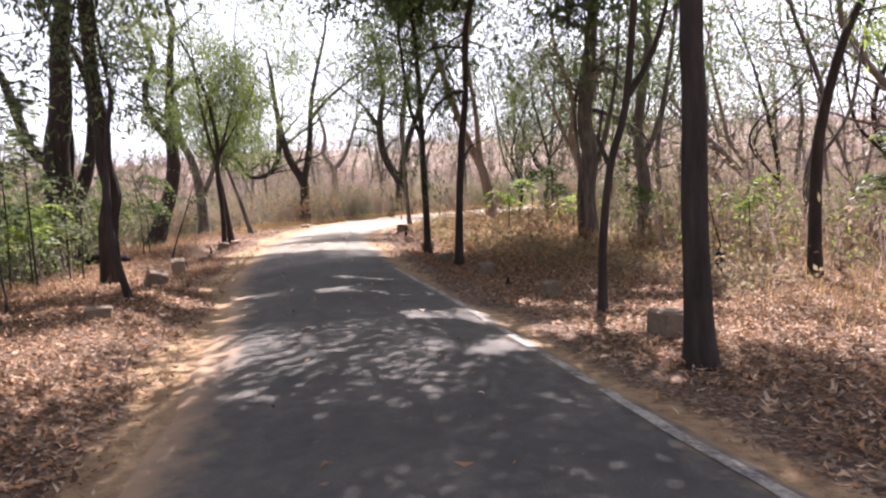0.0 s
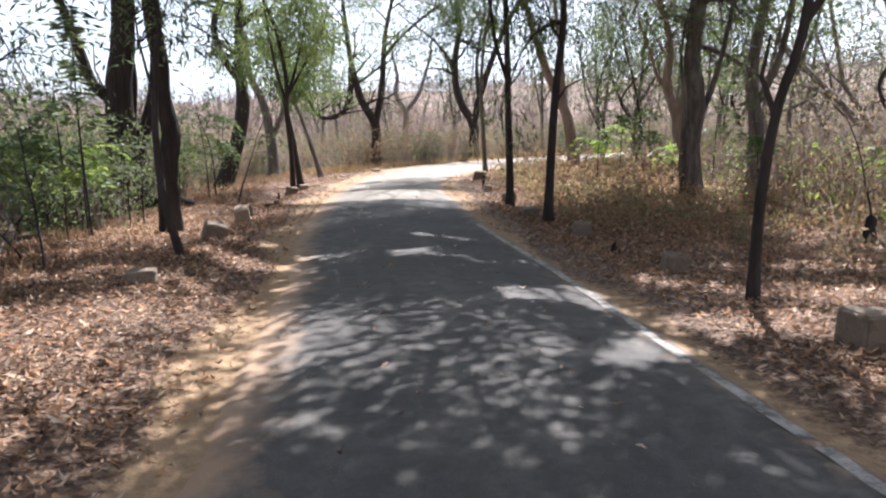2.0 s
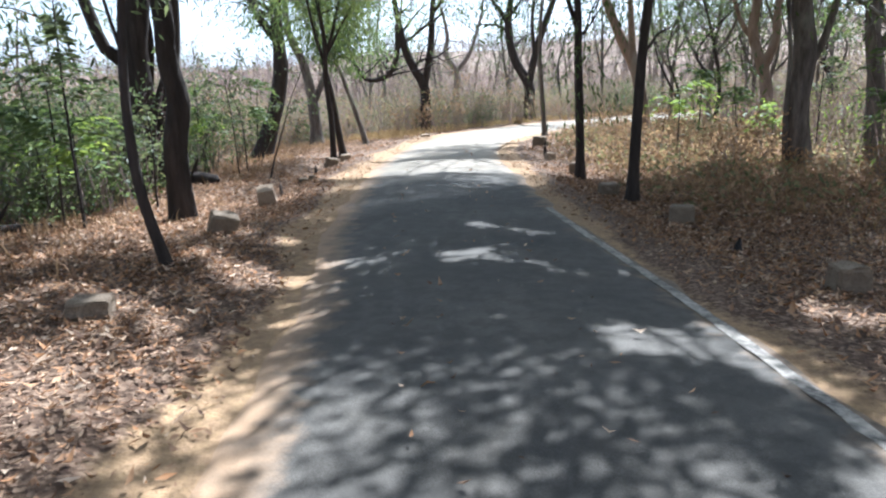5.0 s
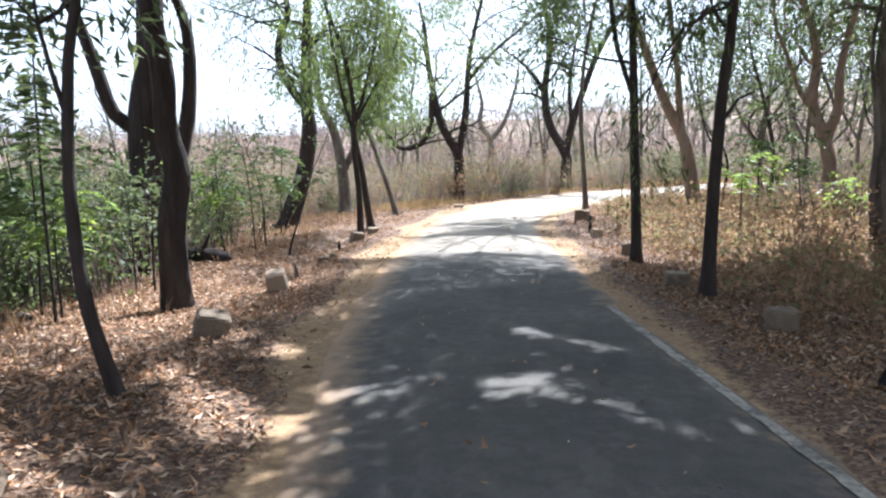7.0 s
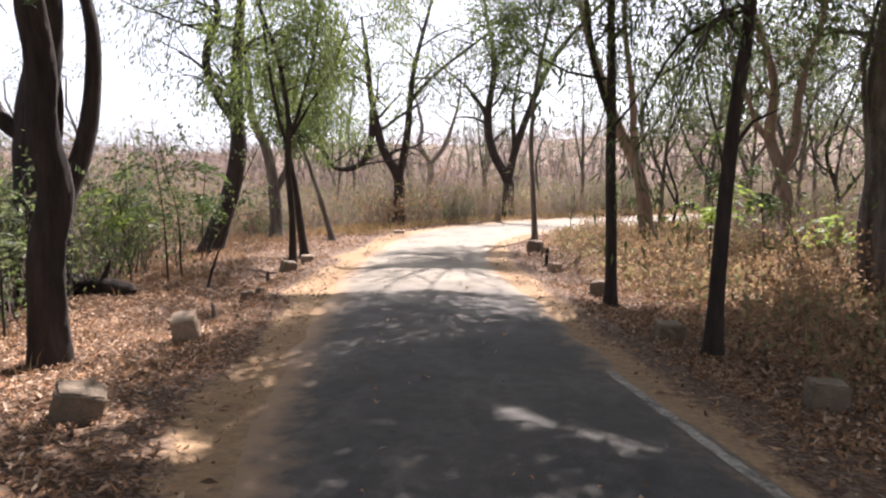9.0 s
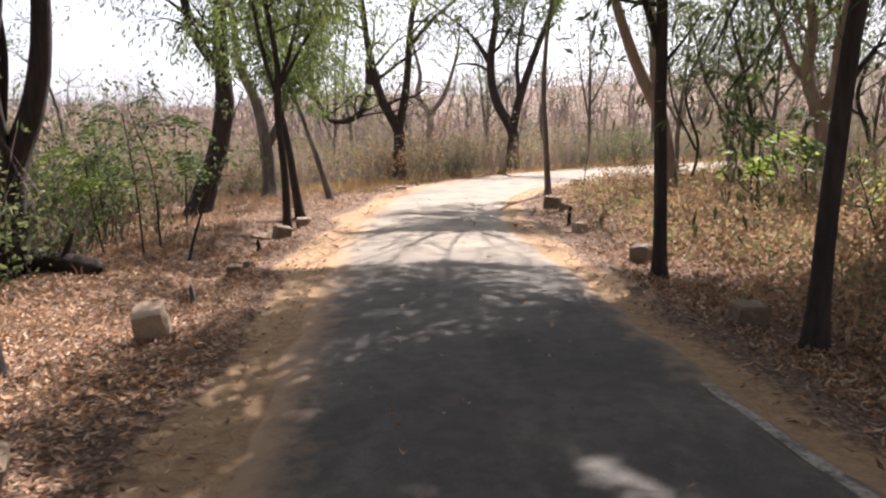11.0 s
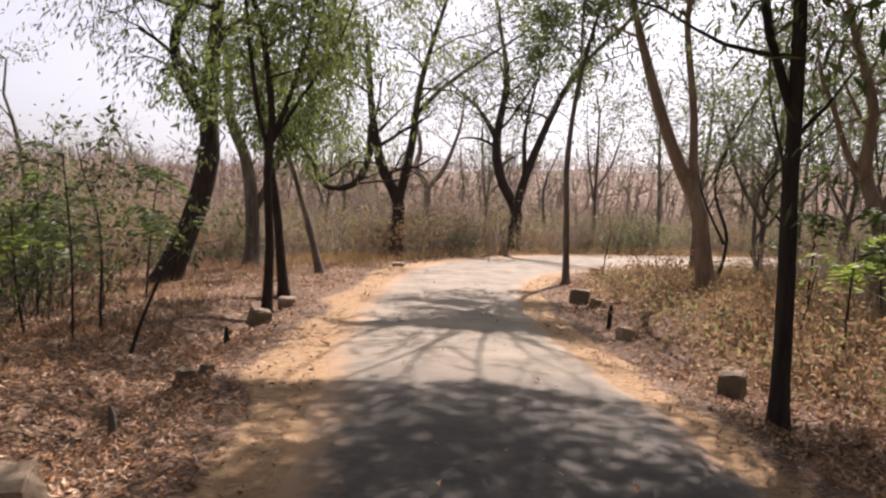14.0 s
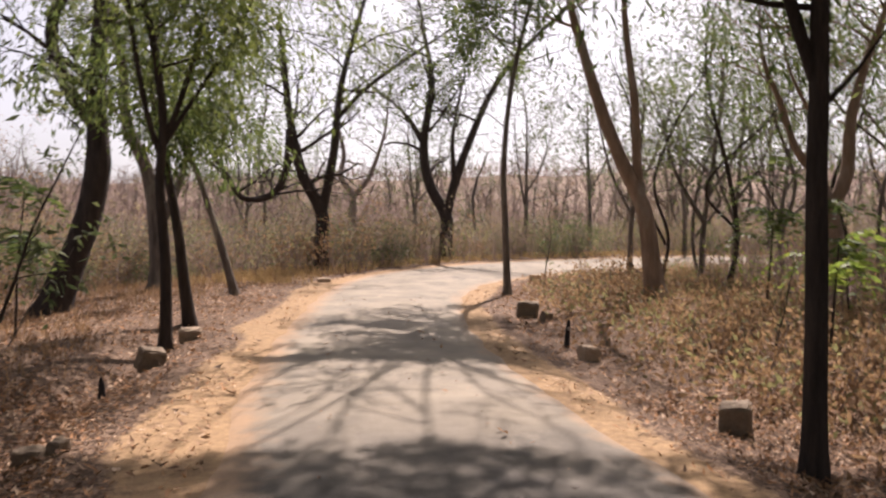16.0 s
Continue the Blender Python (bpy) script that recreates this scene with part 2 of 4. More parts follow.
def spline(pts, step):
    """Smooth points through control points, about step apart."""
    p = np.asarray(pts, dtype=float)
    q = np.vstack([2 * p[0] - p[1], p, 2 * p[-1] - p[-2]])
    out = []
    for i in range(1, len(q) - 2):
        n = max(1, int(np.linalg.norm(q[i + 1] - q[i]) / step))
        for u in np.arange(n) / n:
            out.append(0.5 * (2 * q[i] + (q[i + 1] - q[i - 1]) * u + (2 * q[i - 1] - 5 * q[i] + 4 * q[i + 1] - q[i + 2]) * u * u
                              + (3 * q[i] - q[i - 1] - 3 * q[i + 1] + q[i + 2]) * u ** 3))
    out.append(p[-1])
    return np.array(out)


class Wood:
    """Collects tubes into one mesh."""

    def __init__(self):
        self.v, self.f, self.n = [], [], 0

    def tube(self, pts, radii, sides, rough=0.0, rng=None):
        pts = np.asarray(pts, dtype=float)
        m = len(pts)
        tang = np.gradient(pts, axis=0)
        tang /= np.linalg.norm(tang, axis=1)[:, None] + 1e-9
        ref = np.array([1.0, 0, 0]) if abs(tang[0][0]) < 0.8 else np.array([0, 1.0, 0])
        u = np.cross(tang, ref)
        u /= np.linalg.norm(u, axis=1)[:, None] + 1e-9
        w = np.cross(tang, u)
        a = np.arange(sides) * 2 * math.pi / sides
        r = np.asarray(radii, dtype=float)[:, None] * np.ones((1, sides))
        if rough and rng is not None:
            slow = np.interp(np.arange(m), np.arange(0, m + 5, 5), rng.normal(0, 1, len(np.arange(0, m + 5, 5))))[:, None]
            lobes = rng.normal(0, 1, (1, sides)) * 0.8 + rng.normal(0, 1, (m, sides)) * 0.22 + slow * 0.5
            r = r * (1 + rough * lobes)
        ring = pts[:, None, :] + r[..., None] * (np.cos(a)[None, :, None] * u[:, None, :] + np.sin(a)[None, :, None] * w[:, None, :])
        self.v.append(ring.reshape(-1, 3))
        i = np.arange(m - 1)[:, None] * sides
        j = np.arange(sides)[None, :]
        k = (j + 1) % sides
        f = np.stack([i + j, i + k, i + sides + k, i + sides + j], axis=-1).reshape(-1, 4) + self.n
        self.f.append(f)
        self.n += m * sides

    def mesh(self, name, material):
        return mesh_of(name, np.vstack(self.v), np.vstack(self.f), material, True)


def leaf_arrays(pos, way, length, width, rng, fold=0.25):
    """Folded pointed leaves, one quad each: the base, two sides and the tip."""
    n = len(pos)
    way = way / (np.linalg.norm(way, axis=1)[:, None] + 1e-9)
    rnd = rng.normal(0, 1, (n, 3))
    side = np.cross(way, rnd)
    side /= np.linalg.norm(side, axis=1)[:, None] + 1e-9
    up = np.cross(side, way)
    length = np.broadcast_to(length, (n,))[:, None]
    width = np.broadcast_to(width, (n,))[:, None]
    mid = pos + way * length * 0.45 + up * width * fold
    v = np.stack([pos, mid + side * width * 0.5, pos + way * length, mid - side * width * 0.5], axis=1)
    return v.reshape(-1, 3), np.arange(n * 4).reshape(-1, 4)


def leaf_mesh(name, pos, way, length, width, material, rng):
    v, f = leaf_arrays(np.asarray(pos), np.asarray(way), length, width, rng)
    return mesh_of(name, v, f, material)


def grow(wood, start, way, length, radius, depth, rng, tips, droop=0.0, sides=4, spread=0.8, kids=3):
    """A crooked branch with side branches; its outer reaches are gathered in tips."""
    n = 5 if depth > 1 else 4 if depth else 3
    pts, d = [np.array(start, dtype=float)], np.array(way, dtype=float)
    d /= np.linalg.norm(d)
    for i in range(n):
        d = d + rng.normal(0, 0.2, 3) + np.array([0, 0, -droop * (i + 1) / n])
        d /= np.linalg.norm(d)
        pts.append(pts[-1] + d * length / n)
    radii = np.linspace(radius, radius * 0.35, n + 1)
    wood.tube(pts, radii, sides if depth > 1 else 3)
    if depth == 0:
        for i in range(1, n + 1):
            tips.append((pts[i], pts[i] - pts[i - 1]))
        return
    for c in range(kids + (1 if rng.random() < 0.5 else 0)):
        i = int(rng.integers(1, n + 1))
        dd = pts[i] - pts[i - 1]
        dd = dd / np.linalg.norm(dd) + rng.normal(0, spread, 3)
        grow(wood, pts[i], dd, length * rng.uniform(0.45, 0.75), radius * (1 - 0.6 * i / n) * 0.62, depth - 1, rng, tips, droop, sides, spread, kids)


def leaves_on(tips, count, rng, length, width, hang, material, scatter=0.18, gaps=None):
    """Leaves round the tips of the branches; hang: how far they point down."""
    p = np.array([t[0] for t in tips])
    w = np.array([t[1] for t in tips])
    pick = rng.integers(0, len(p), count)
    pos = p[pick] + rng.normal(0, scatter, (count, 3))
    # leaves dropped where sun patches are wanted on the ground
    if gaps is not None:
        keep = dapple_gaps(pos + np.array([gaps[0], gaps[1], 0.0]))
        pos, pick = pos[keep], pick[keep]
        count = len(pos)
    way = w[pick] / (np.linalg.norm(w[pick], axis=1)[:, None] + 1e-9) * 0.6 + rng.normal(0, 0.55, (count, 3)) + np.array([0, 0, -hang])
    return leaf_mesh("crown", pos, way, length * rng.uniform(0.6, 1.3, count), width * rng.uniform(0.7, 1.2, count), material, rng)


def dapple_gaps(p):
    """Which leaves of a crown stay: gaps cut along the sun's way, set by where sun and shade should fall; more of them
    over the verges.
    """
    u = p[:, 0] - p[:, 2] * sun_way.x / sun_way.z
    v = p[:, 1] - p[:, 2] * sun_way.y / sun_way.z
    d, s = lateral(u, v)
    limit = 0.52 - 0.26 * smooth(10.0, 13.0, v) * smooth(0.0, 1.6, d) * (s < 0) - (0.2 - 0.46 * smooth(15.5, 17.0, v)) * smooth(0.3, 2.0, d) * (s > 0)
    # denser up to y 22 for shade, open from there for sun
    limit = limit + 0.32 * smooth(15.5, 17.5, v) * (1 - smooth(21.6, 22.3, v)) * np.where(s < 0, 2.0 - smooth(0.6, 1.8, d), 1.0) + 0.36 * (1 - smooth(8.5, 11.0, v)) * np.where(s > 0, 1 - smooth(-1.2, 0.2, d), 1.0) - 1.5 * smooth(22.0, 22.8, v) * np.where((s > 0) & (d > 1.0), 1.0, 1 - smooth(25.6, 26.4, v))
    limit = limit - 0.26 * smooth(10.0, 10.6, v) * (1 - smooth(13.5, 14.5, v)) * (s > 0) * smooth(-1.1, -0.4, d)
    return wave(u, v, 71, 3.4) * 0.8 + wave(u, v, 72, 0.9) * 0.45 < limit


# ---------------------------------------------------------------- the plan of the road
# stations along the road: left edge x, y, right edge x, y
ROAD = [(0.6, -45, 4.2, -45), (0.3, -20, 3.6, -20), (-0.2, -4, 3.0, -4), (-0.75, 4.0, 2.3, 4.4), (-1.21, 7.2, 1.72, 7.6),
        (-1.72, 10.0, 1.22, 10.2), (-2.25, 12.8, 0.72, 12.9), (-3.0, 16.1, 0.02, 16.2), (-3.45, 18.6, -0.46, 18.8),
        (-3.9, 21.6, -0.86, 21.9), (-4.35, 24.3, -1.35, 24.6), (-4.65, 27.3, -1.7, 27.6), (-4.85, 30.5, -1.8, 30.8),
        (-5.0, 37.5, -1.55, 35.5), (-4.3, 43.0, -0.2, 40.2), (-1.7, 48.8, 2.6, 44.6), (3.0, 53.4, 7.2, 48.8),
        (9.5, 56.8, 12.5, 52.0), (19.0, 59.6, 21.0, 55.0), (34, 62, 35, 57.5), (80, 66, 81, 61.5), (160, 70, 161, 65.5)]


def paired_lines(step):
    """Both edges of the road, resampled together."""
    a = np.array([(r[0], r[1]) for r in ROAD], dtype=float)
    b = np.array([(r[2], r[3]) for r in ROAD], dtype=float)
    both = np.hstack([a, b])
    q = np.vstack([2 * both[0] - both[1], both, 2 * both[-1] - both[-2]])
    out = []
    for i in range(1, len(q) - 2):
        n = max(1, int(np.linalg.norm(q[i + 1] - q[i]) / step))
        for u in np.arange(n) / n:
            out.append(0.5 * (2 * q[i] + (q[i + 1] - q[i - 1]) * u + (2 * q[i - 1] - 5 * q[i] + 4 * q[i + 1] - q[i + 2]) * u * u
                              + (3 * q[i] - q[i - 1] - 3 * q[i + 1] + q[i + 2]) * u ** 3))
    out = np.array(out)
    return out[:, :2], out[:, 2:]


EDGE_L, EDGE_R = paired_lines(0.35)
CENTRE = (EDGE_L + EDGE_R) / 2
HALF = np.linalg.norm(EDGE_R - EDGE_L, axis=1) / 2
ALONG = np.gradient(CENTRE, axis=0)
ALONG /= np.linalg.norm(ALONG, axis=1)[:, None]


def lateral(x, y):
    """Distance past the asphalt's edge (negative on the road), and which side: -1 left, +1 right."""
    p = np.stack([np.ravel(x), np.ravel(y)], axis=1).astype(float)
    d, s = np.empty(len(p)), np.empty(len(p))
    for a in range(0, len(p), 4000):
        chunk = p[a:a + 4000]
        gap = chunk[:, None, :] - CENTRE[None]
        dist = np.hypot(gap[..., 0], gap[..., 1])
        k = dist.argmin(axis=1)
        row = np.arange(len(chunk))
        d[a:a + 4000] = dist[row, k] - HALF[k]
        s[a:a + 4000] = np.sign(ALONG[k, 1] * gap[row, k, 0] - ALONG[k, 0] * gap[row, k, 1])
    return d.reshape(np.shape(x)), s.reshape(np.shape(x))


def smooth(a, b, v):
    u = np.clip((v - a) / (b - a), 0, 1)
    return u * u * (3 - 2 * u)


def wave(x, y, seed, scale):
    r = np.random.default_rng(seed)
    out = np.zeros(np.shape(x))
    for k in range(7):
        f = scale * (1.6 ** k)
        ang, ph = r.uniform(0, 6.28, 2), r.uniform(0, 6.28)
        out = out + np.sin(f * (np.cos(ang[0]) * x + np.sin(ang[0]) * y) + ph + 1.3 * np.sin(0.6 * f * (np.cos(ang[1]) * x + np.sin(ang[1]) * y))) / (1.5 ** k)
    return out / 2.2


def rise(x, y):
    """The slow climb of the land past the bend."""
    return 0.45 * smooth(45, 75, y)


def height(x, y):
    d, s = lateral(x, y)
    h = 0.012 * wave(x, y, 3, 2.0) + 0.05 * wave(x, y, 4, 0.5) * smooth(1, 6, d) + 0.25 * wave(x, y, 5, 0.09) * smooth(8, 40, d)
    near = 1 - smooth(14, 17.5, y)
    left = s < 0
    h = h + np.where(left, 0.13 * smooth(0.2, 1.2, d) * near, -0.16 * smooth(0.3, 1.5, d) * smooth(10, 17, y) * (1 - smooth(26, 31, y)))
    ditch = smooth(18.5, 21, y) * (1 - smooth(29, 31, y)) * np.exp(-((d - 1.85) / 0.42) ** 2)
    h = h - np.where(left, 0.26 * ditch, 0)
    h = h - np.where(left, 0.1 * smooth(0.9, 2.0, d) * smooth(15.8, 17.4, y) * (1 - smooth(19.5, 21.5, y)), 0)
    h = h - np.where(left, 0.32 * smooth(3.0, 7.0, d), 0)
    h = h - 0.10 * (1 - smooth(-0.62, -0.28, d))
    return h + rise(x, y) + (17.0 + 8.0 * wave(x, y, 6, 0.013)) * smooth(75, 290, np.hypot(x, y - 20))


def ground_z(x, y):
    return float(height(np.array([float(x)]), np.array([float(y)]))[0])


def lines(*spans):
    return np.unique(np.round(np.concatenate([np.arange(a, b, s) for a, b, s in spans]), 4))


gx = lines((-900, -120, 60), (-120, -40, 6), (-40, -14, 1.0), (-14, -7, 0.35), (-7, 4.5, 0.15), (4.5, 10, 0.35), (10, 40, 1.0), (40, 120, 6), (120, 901, 60))
gy = lines((-900, -120, 60), (-120, -20, 8), (-20, 2, 1.0), (2, 36, 0.16), (36, 62, 0.4), (62, 120, 3), (120, 1001, 60))
GX, GY = np.meshgrid(gx, gy)
GZ = height(GX, GY)
gv = np.stack([GX, GY, GZ], axis=-1).reshape(-1, 3)
nx, ny = len(gx), len(gy)
ii = (np.arange(ny - 1)[:, None] * nx + np.arange(nx - 1)[None]).ravel()
ground_me = mesh_of("ground", gv, np.stack([ii, ii + 1, ii + nx + 1, ii + nx], axis=1), SOIL, True)
gd, gs = lateral(GX, GY)
reach = np.where(gs < 0, 0.36, 0.2) + 0.3 * smooth(16, 22, GY) + 0.25 * wave(GX, GY, 8, 0.8)
bare = (1 - smooth(reach - 0.35, reach + 0.45, gd))
bare = np.where((gs > 0) & (GY < 21), bare * 0.75, bare)
wild = smooth(6, 14, gd + 2.0 * wave(GX, GY, 9, 0.3))
for key, values in (("bare", bare), ("wild", wild)):
    at = ground_me.attributes.new(key, "FLOAT", "POINT")
    at.data.foreach_set("value", values.ravel().astype(np.float32))
tagged(new("ground", ground_me), "dry forest floor with dusty shoulders and leaf litter", "ground", kind="structure")


def build_road():
    rng = np.random.default_rng(11)
    us = np.concatenate([[-0.06, -0.03], np.linspace(0, 1, 15), [1.03, 1.06]])
    rag = 0.02 * wave(CENTRE[:, 0], CENTRE[:, 1] * 1.0, 21, 3.0)
    rows, edge = [], []
    for k in range(len(CENTRE)):
        a, b = EDGE_L[k], EDGE_R[k]
        for u in us:
            uu = u + rag[k] * (1 if u > 0.5 else -1) * (abs(u - 0.5) > 0.45)
            p = a + (b - a) * uu
            c = abs(u - 0.5) * 2
            z = 0.045 * (1 - min(c, 1) ** 2) + 0.012 - (0.03 if c > 1.03 else 0) - (0.05 if c > 1.1 else 0)
            rows.append((p[0], p[1], z + rise(p[0], p[1]) + 0.004 * rng.normal() * (c < 0.9)))
            edge.append(c ** 2.2 * (1.0 if u < 0.5 else 0.74))
    n, m = len(CENTRE), len(us)
    i = (np.arange(n - 1)[:, None] * m + np.arange(m - 1)[None]).ravel()
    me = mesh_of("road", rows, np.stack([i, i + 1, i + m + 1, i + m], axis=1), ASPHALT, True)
    # a little dust throughout; strong past y 20.5, painting in the sunlit stretch
    dust_light = me.attributes.new("dust_light", "FLOAT", "POINT")
    dust_light.data.foreach_set("value", (0.12 + 0.75 * smooth(20.5, 24.5, np.array(rows)[:, 1])).astype(np.float32))
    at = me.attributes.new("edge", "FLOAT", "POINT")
    at.data.foreach_set("value", np.array(edge, dtype=np.float32))
    return tagged(new("road", me), "worn grey asphalt lane with dusty ragged edges", "road", kind="structure")


road = build_road()


def build_edge_line(name, y0, y1, inset, width):
    """The worn white line painted along the right edge, in broken lengths."""
    rng = np.random.default_rng(5)
    v, f = [], []
    keep = [k for k in range(len(CENTRE)) if y0 <= CENTRE[k, 1] <= y1]
    pts = spline([(*EDGE_R[k], 0) for k in keep], 0.12)[:, :2]
    t = np.gradient(pts, axis=0)
    t /= np.linalg.norm(t, axis=1)[:, None]
    side = np.stack([-t[:, 1], t[:, 0]], axis=1)
    for k, p in enumerate(pts):
        o = p + side[k] * inset
        for s in (0, 1):
            q = o + side[k] * (s * width + rng.normal(0, 0.006))
            c = 1 - 2 * (inset + s * width) / 3.05
            v.append((q[0], q[1], 0.045 * (1 - c * c) + 0.017))
        if k and rng.random() > 0.03:
            f.append((2 * k - 2, 2 * k - 1, 2 * k + 1, 2 * k))
    return tagged(new(name, mesh_of(name, v, np.array(f), PAINT)), "worn white edge line painted on the asphalt", "road marking", kind="structure")


build_edge_line("edge_line", 0.0, 17.6, 0.03, 0.088)

# ---------------------------------------------------------------- trees


def thing(name, x, y, label, category, group="", z=None):
    e = new(name)
    e.empty_display_size = 0.2
    e.location = (x, y, ground_z(x, y) if z is None else z)
    return tagged(e, label, category, group)


def crooked_tree(label, x, y, turn, limbs, bark, seed, twigs=8, reach=1.6, start=0.55, leaves=0, leaf=None, size=(0.12, 0.03), hang=0.5,
                 droop=0.0, lean=(0, 0, 0.4), top=0.0, depth=2, kids=3, sides=12, flare=1.4, scatter=0.18, low=0.0, rough=0.05, shade_limbs=()):
    """A tree from control points of its limbs: (sideways, up) metres in the plane turned by turn degrees, with radii.
    top: metres by which the limbs go on upwards past their last point."""
    rng = np.random.default_rng(seed)
    e = thing("tree", x, y, label, "tree", "roadside trees")
    c, s = math.cos(radians(turn)), math.sin(radians(turn))
    twig_wood, tips = Wood(), []
    for i, (pts, r0, r1) in enumerate(limbs):
        p = [np.array([q[0] * c - (q[2] if len(q) > 2 else 0) * s, q[0] * s + (q[2] if len(q) > 2 else 0) * c, q[1]]) for q in pts]
        if i == 0:
            p[0] = p[0] - np.array([0, 0, 0.15])
        if top and p[-1][2] > 2.5 and r1 >= 0.03:
            d = p[-1] - p[-2]
            d = d / np.linalg.norm(d)
            for k in range(3):
                d = d + rng.normal(0, 0.16, 3) + np.array([0, 0, 0.12])
                d /= np.linalg.norm(d)
                p.append(p[-1] + d * top / 3)
        line = spline(p, 0.16 if i == 0 else 0.25)
        u = np.linspace(0, 1, len(line))
        end = r1 * (0.45 if top else 1.0)
        radii = r0 + (end - r0) * u
        if i == 0:
            radii = radii * (1 + (flare - 1) * np.exp(-np.maximum(line[:, 2], 0) / 0.22))
        w = Wood()
        w.tube(line, radii, sides if i == 0 else max(7, sides - 4), rough, rng)
        part("trunk" if i == 0 else "limb", w.mesh("trunk" if i == 0 else "limb", bark), e)
        for k in range(twigs):
            j = int((start + (1 - start) * (k + rng.random()) / twigs) * (len(line) - 1))
            if line[j][2] < low:
                continue
            a = rng.uniform(0, 2 * math.pi)
            way = np.array([math.cos(a), math.sin(a), rng.uniform(-0.1, 0.8)]) + np.array([lean[0] * c, lean[0] * s, lean[2]]) + np.array([-lean[1] * s, lean[1] * c, 0])
            grow(twig_wood, line[j], way, reach * rng.uniform(0.6, 1.2), max(0.012, radii[j] * 0.42), depth, rng, tips, droop, 5, 0.75, kids)
    for (rx, ry, rz) in shade_limbs:
        # a high limb above the view, added so that its leaves shade the road
        a = np.array([0.1 * c, 0.1 * s, min(rz - 1.2, rng.uniform(5.2, 7.6) + max(0.0, rz - 9.5))])
        b = np.array([rx - x, ry - y, rz])
        mid = a + (b - a) * 0.5 + np.array([0, 0, 0.7]) + rng.normal(0, 0.4, 3)
        line = spline([a, mid, b], 0.4)
        twig_wood.tube(line, np.linspace(0.036, 0.012, len(line)), 5)
        own = []
        for k in range(7):
            j = int(rng.integers(len(line) // 2, len(line)))
            grow(twig_wood, line[j], rng.normal(0, 1, 3) * np.array([1, 1, 0.35]) + np.array([0, 0, 0.15]), rng.uniform(0.9, 1.6), 0.018, 1, rng, own, 0.05, 4, 0.7, 3)
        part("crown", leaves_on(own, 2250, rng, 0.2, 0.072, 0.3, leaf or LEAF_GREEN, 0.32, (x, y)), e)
    if twig_wood.v:
        part("branchwork", twig_wood.mesh("branchwork", bark), e)
    if leaves and tips:
        part("crown", leaves_on(tips, leaves, rng, size[0], size[1], hang, leaf, scatter, (x, y) if shade_limbs else None), e)
    return e


def shade_limb_ends():
    """Where the added high leafy limbs end, out of view, to shade the road; shared out among the trees that stand
    nearest.
    """
    rng = np.random.default_rng(404)
    hosts = {"r1": (2.37, 9.0), "r2": (2.27, 11.7), "r3": (0.99, 19.0), "r4": (0.37, 22.3), "r5": (4.3, 21.4), "l1": (-9.0, 22.0), "l2": (-5.22, 16.9), "r6": (-0.4, 35.5)}
    out = {k: [] for k in hosts}
    for gy in np.arange(9.0, 34.0, 1.75):
        for gx in np.arange(-7.0, 6.0, 1.8):
            px, py = gx + 0.85 + rng.normal(0, 0.45) - 0.12 * (gy - 9), gy + rng.normal(0, 0.45)
            if rng.random() < 0.06 or (py > 22 and px < -2.5):
                continue
            k = min(hosts, key=lambda h: math.hypot(hosts[h][0] - px, hosts[h][1] - py))
            out[k].append((px, py, max(6.8, 2.4 + 0.295 * (py - 3.5)) + rng.uniform(0, 1.5)))
    # further unseen limbs, placed so that their shade lands on the right verge
    for v in np.arange(14.6, 21.6, 1.6):
        for u in (0.5, 1.9, 3.3):
            top = 10.0 + rng.uniform(0, 1.5)
            px, py = u + 0.26 * top, v + 0.8 * top
            k = min(("r3", "r4", "r5"), key=lambda h: math.hypot(hosts[h][0] - px, hosts[h][1] - py))
            out[k].append((px, py, top))
    return out


SHADE_LIMBS = shade_limb_ends()

# trees beside the near half of the road, right side
crooked_tree("slender dark straight trunk beside a granite block", 2.37, 9.0, -21, [([(0, 0), (-0.03, 1.07), (-0.02, 1.93), (-0.03, 2.8), (0.05, 5.0)], 0.105, 0.085)],
             BARK_DARK, 1, twigs=14, reach=2.2, top=3.6, leaves=7000, leaf=LEAF_GREEN, size=(0.16, 0.045), low=4.6, lean=(-0.3, 0, 0.2), droop=0.1, shade_limbs=SHADE_LIMBS["r1"])
crooked_tree("thin dark leaning tree with a forked top in leaf litter", 2.27, 11.7, -14, [([(0, 0), (0.03, 0.86), (0.14, 1.7), (0.3, 2.27), (0.42, 3.4), (0.5, 4.8)], 0.052, 0.042), ([(0.12, 1.62), (0.0, 1.95), (0.06, 2.3)], 0.035, 0.02), ([(0.33, 2.4), (0.62, 2.9), (0.9, 3.9)], 0.04, 0.025)],
             BARK_DARK, 2, twigs=9, reach=1.8, top=3.0, leaves=5000, leaf=LEAF_GREEN, size=(0.15, 0.04), low=3.6, lean=(-0.2, 0, 0.2), droop=0.1, shade_limbs=SHADE_LIMBS["r2"])
crooked_tree("slender dark trunk leaning slightly over the verge", 0.97, 18.95, -9, [([(0, 0), (0.06, 1.16), (0.16, 2.5), (0.28, 3.5), (0.36, 5.0)], 0.09, 0.07), ([(0.14, 2.2), (0.35, 2.5), (0.6, 2.62)], 0.03, 0.015)],
             BARK_DARK, 3, twigs=19, reach=1.7, top=3.4, leaves=6500, leaf=LEAF_GREEN, size=(0.15, 0.028), low=2.9, start=0.3, lean=(-0.3, 0, 0.0), hang=0.8, droop=0.2, shade_limbs=SHADE_LIMBS["r3"])
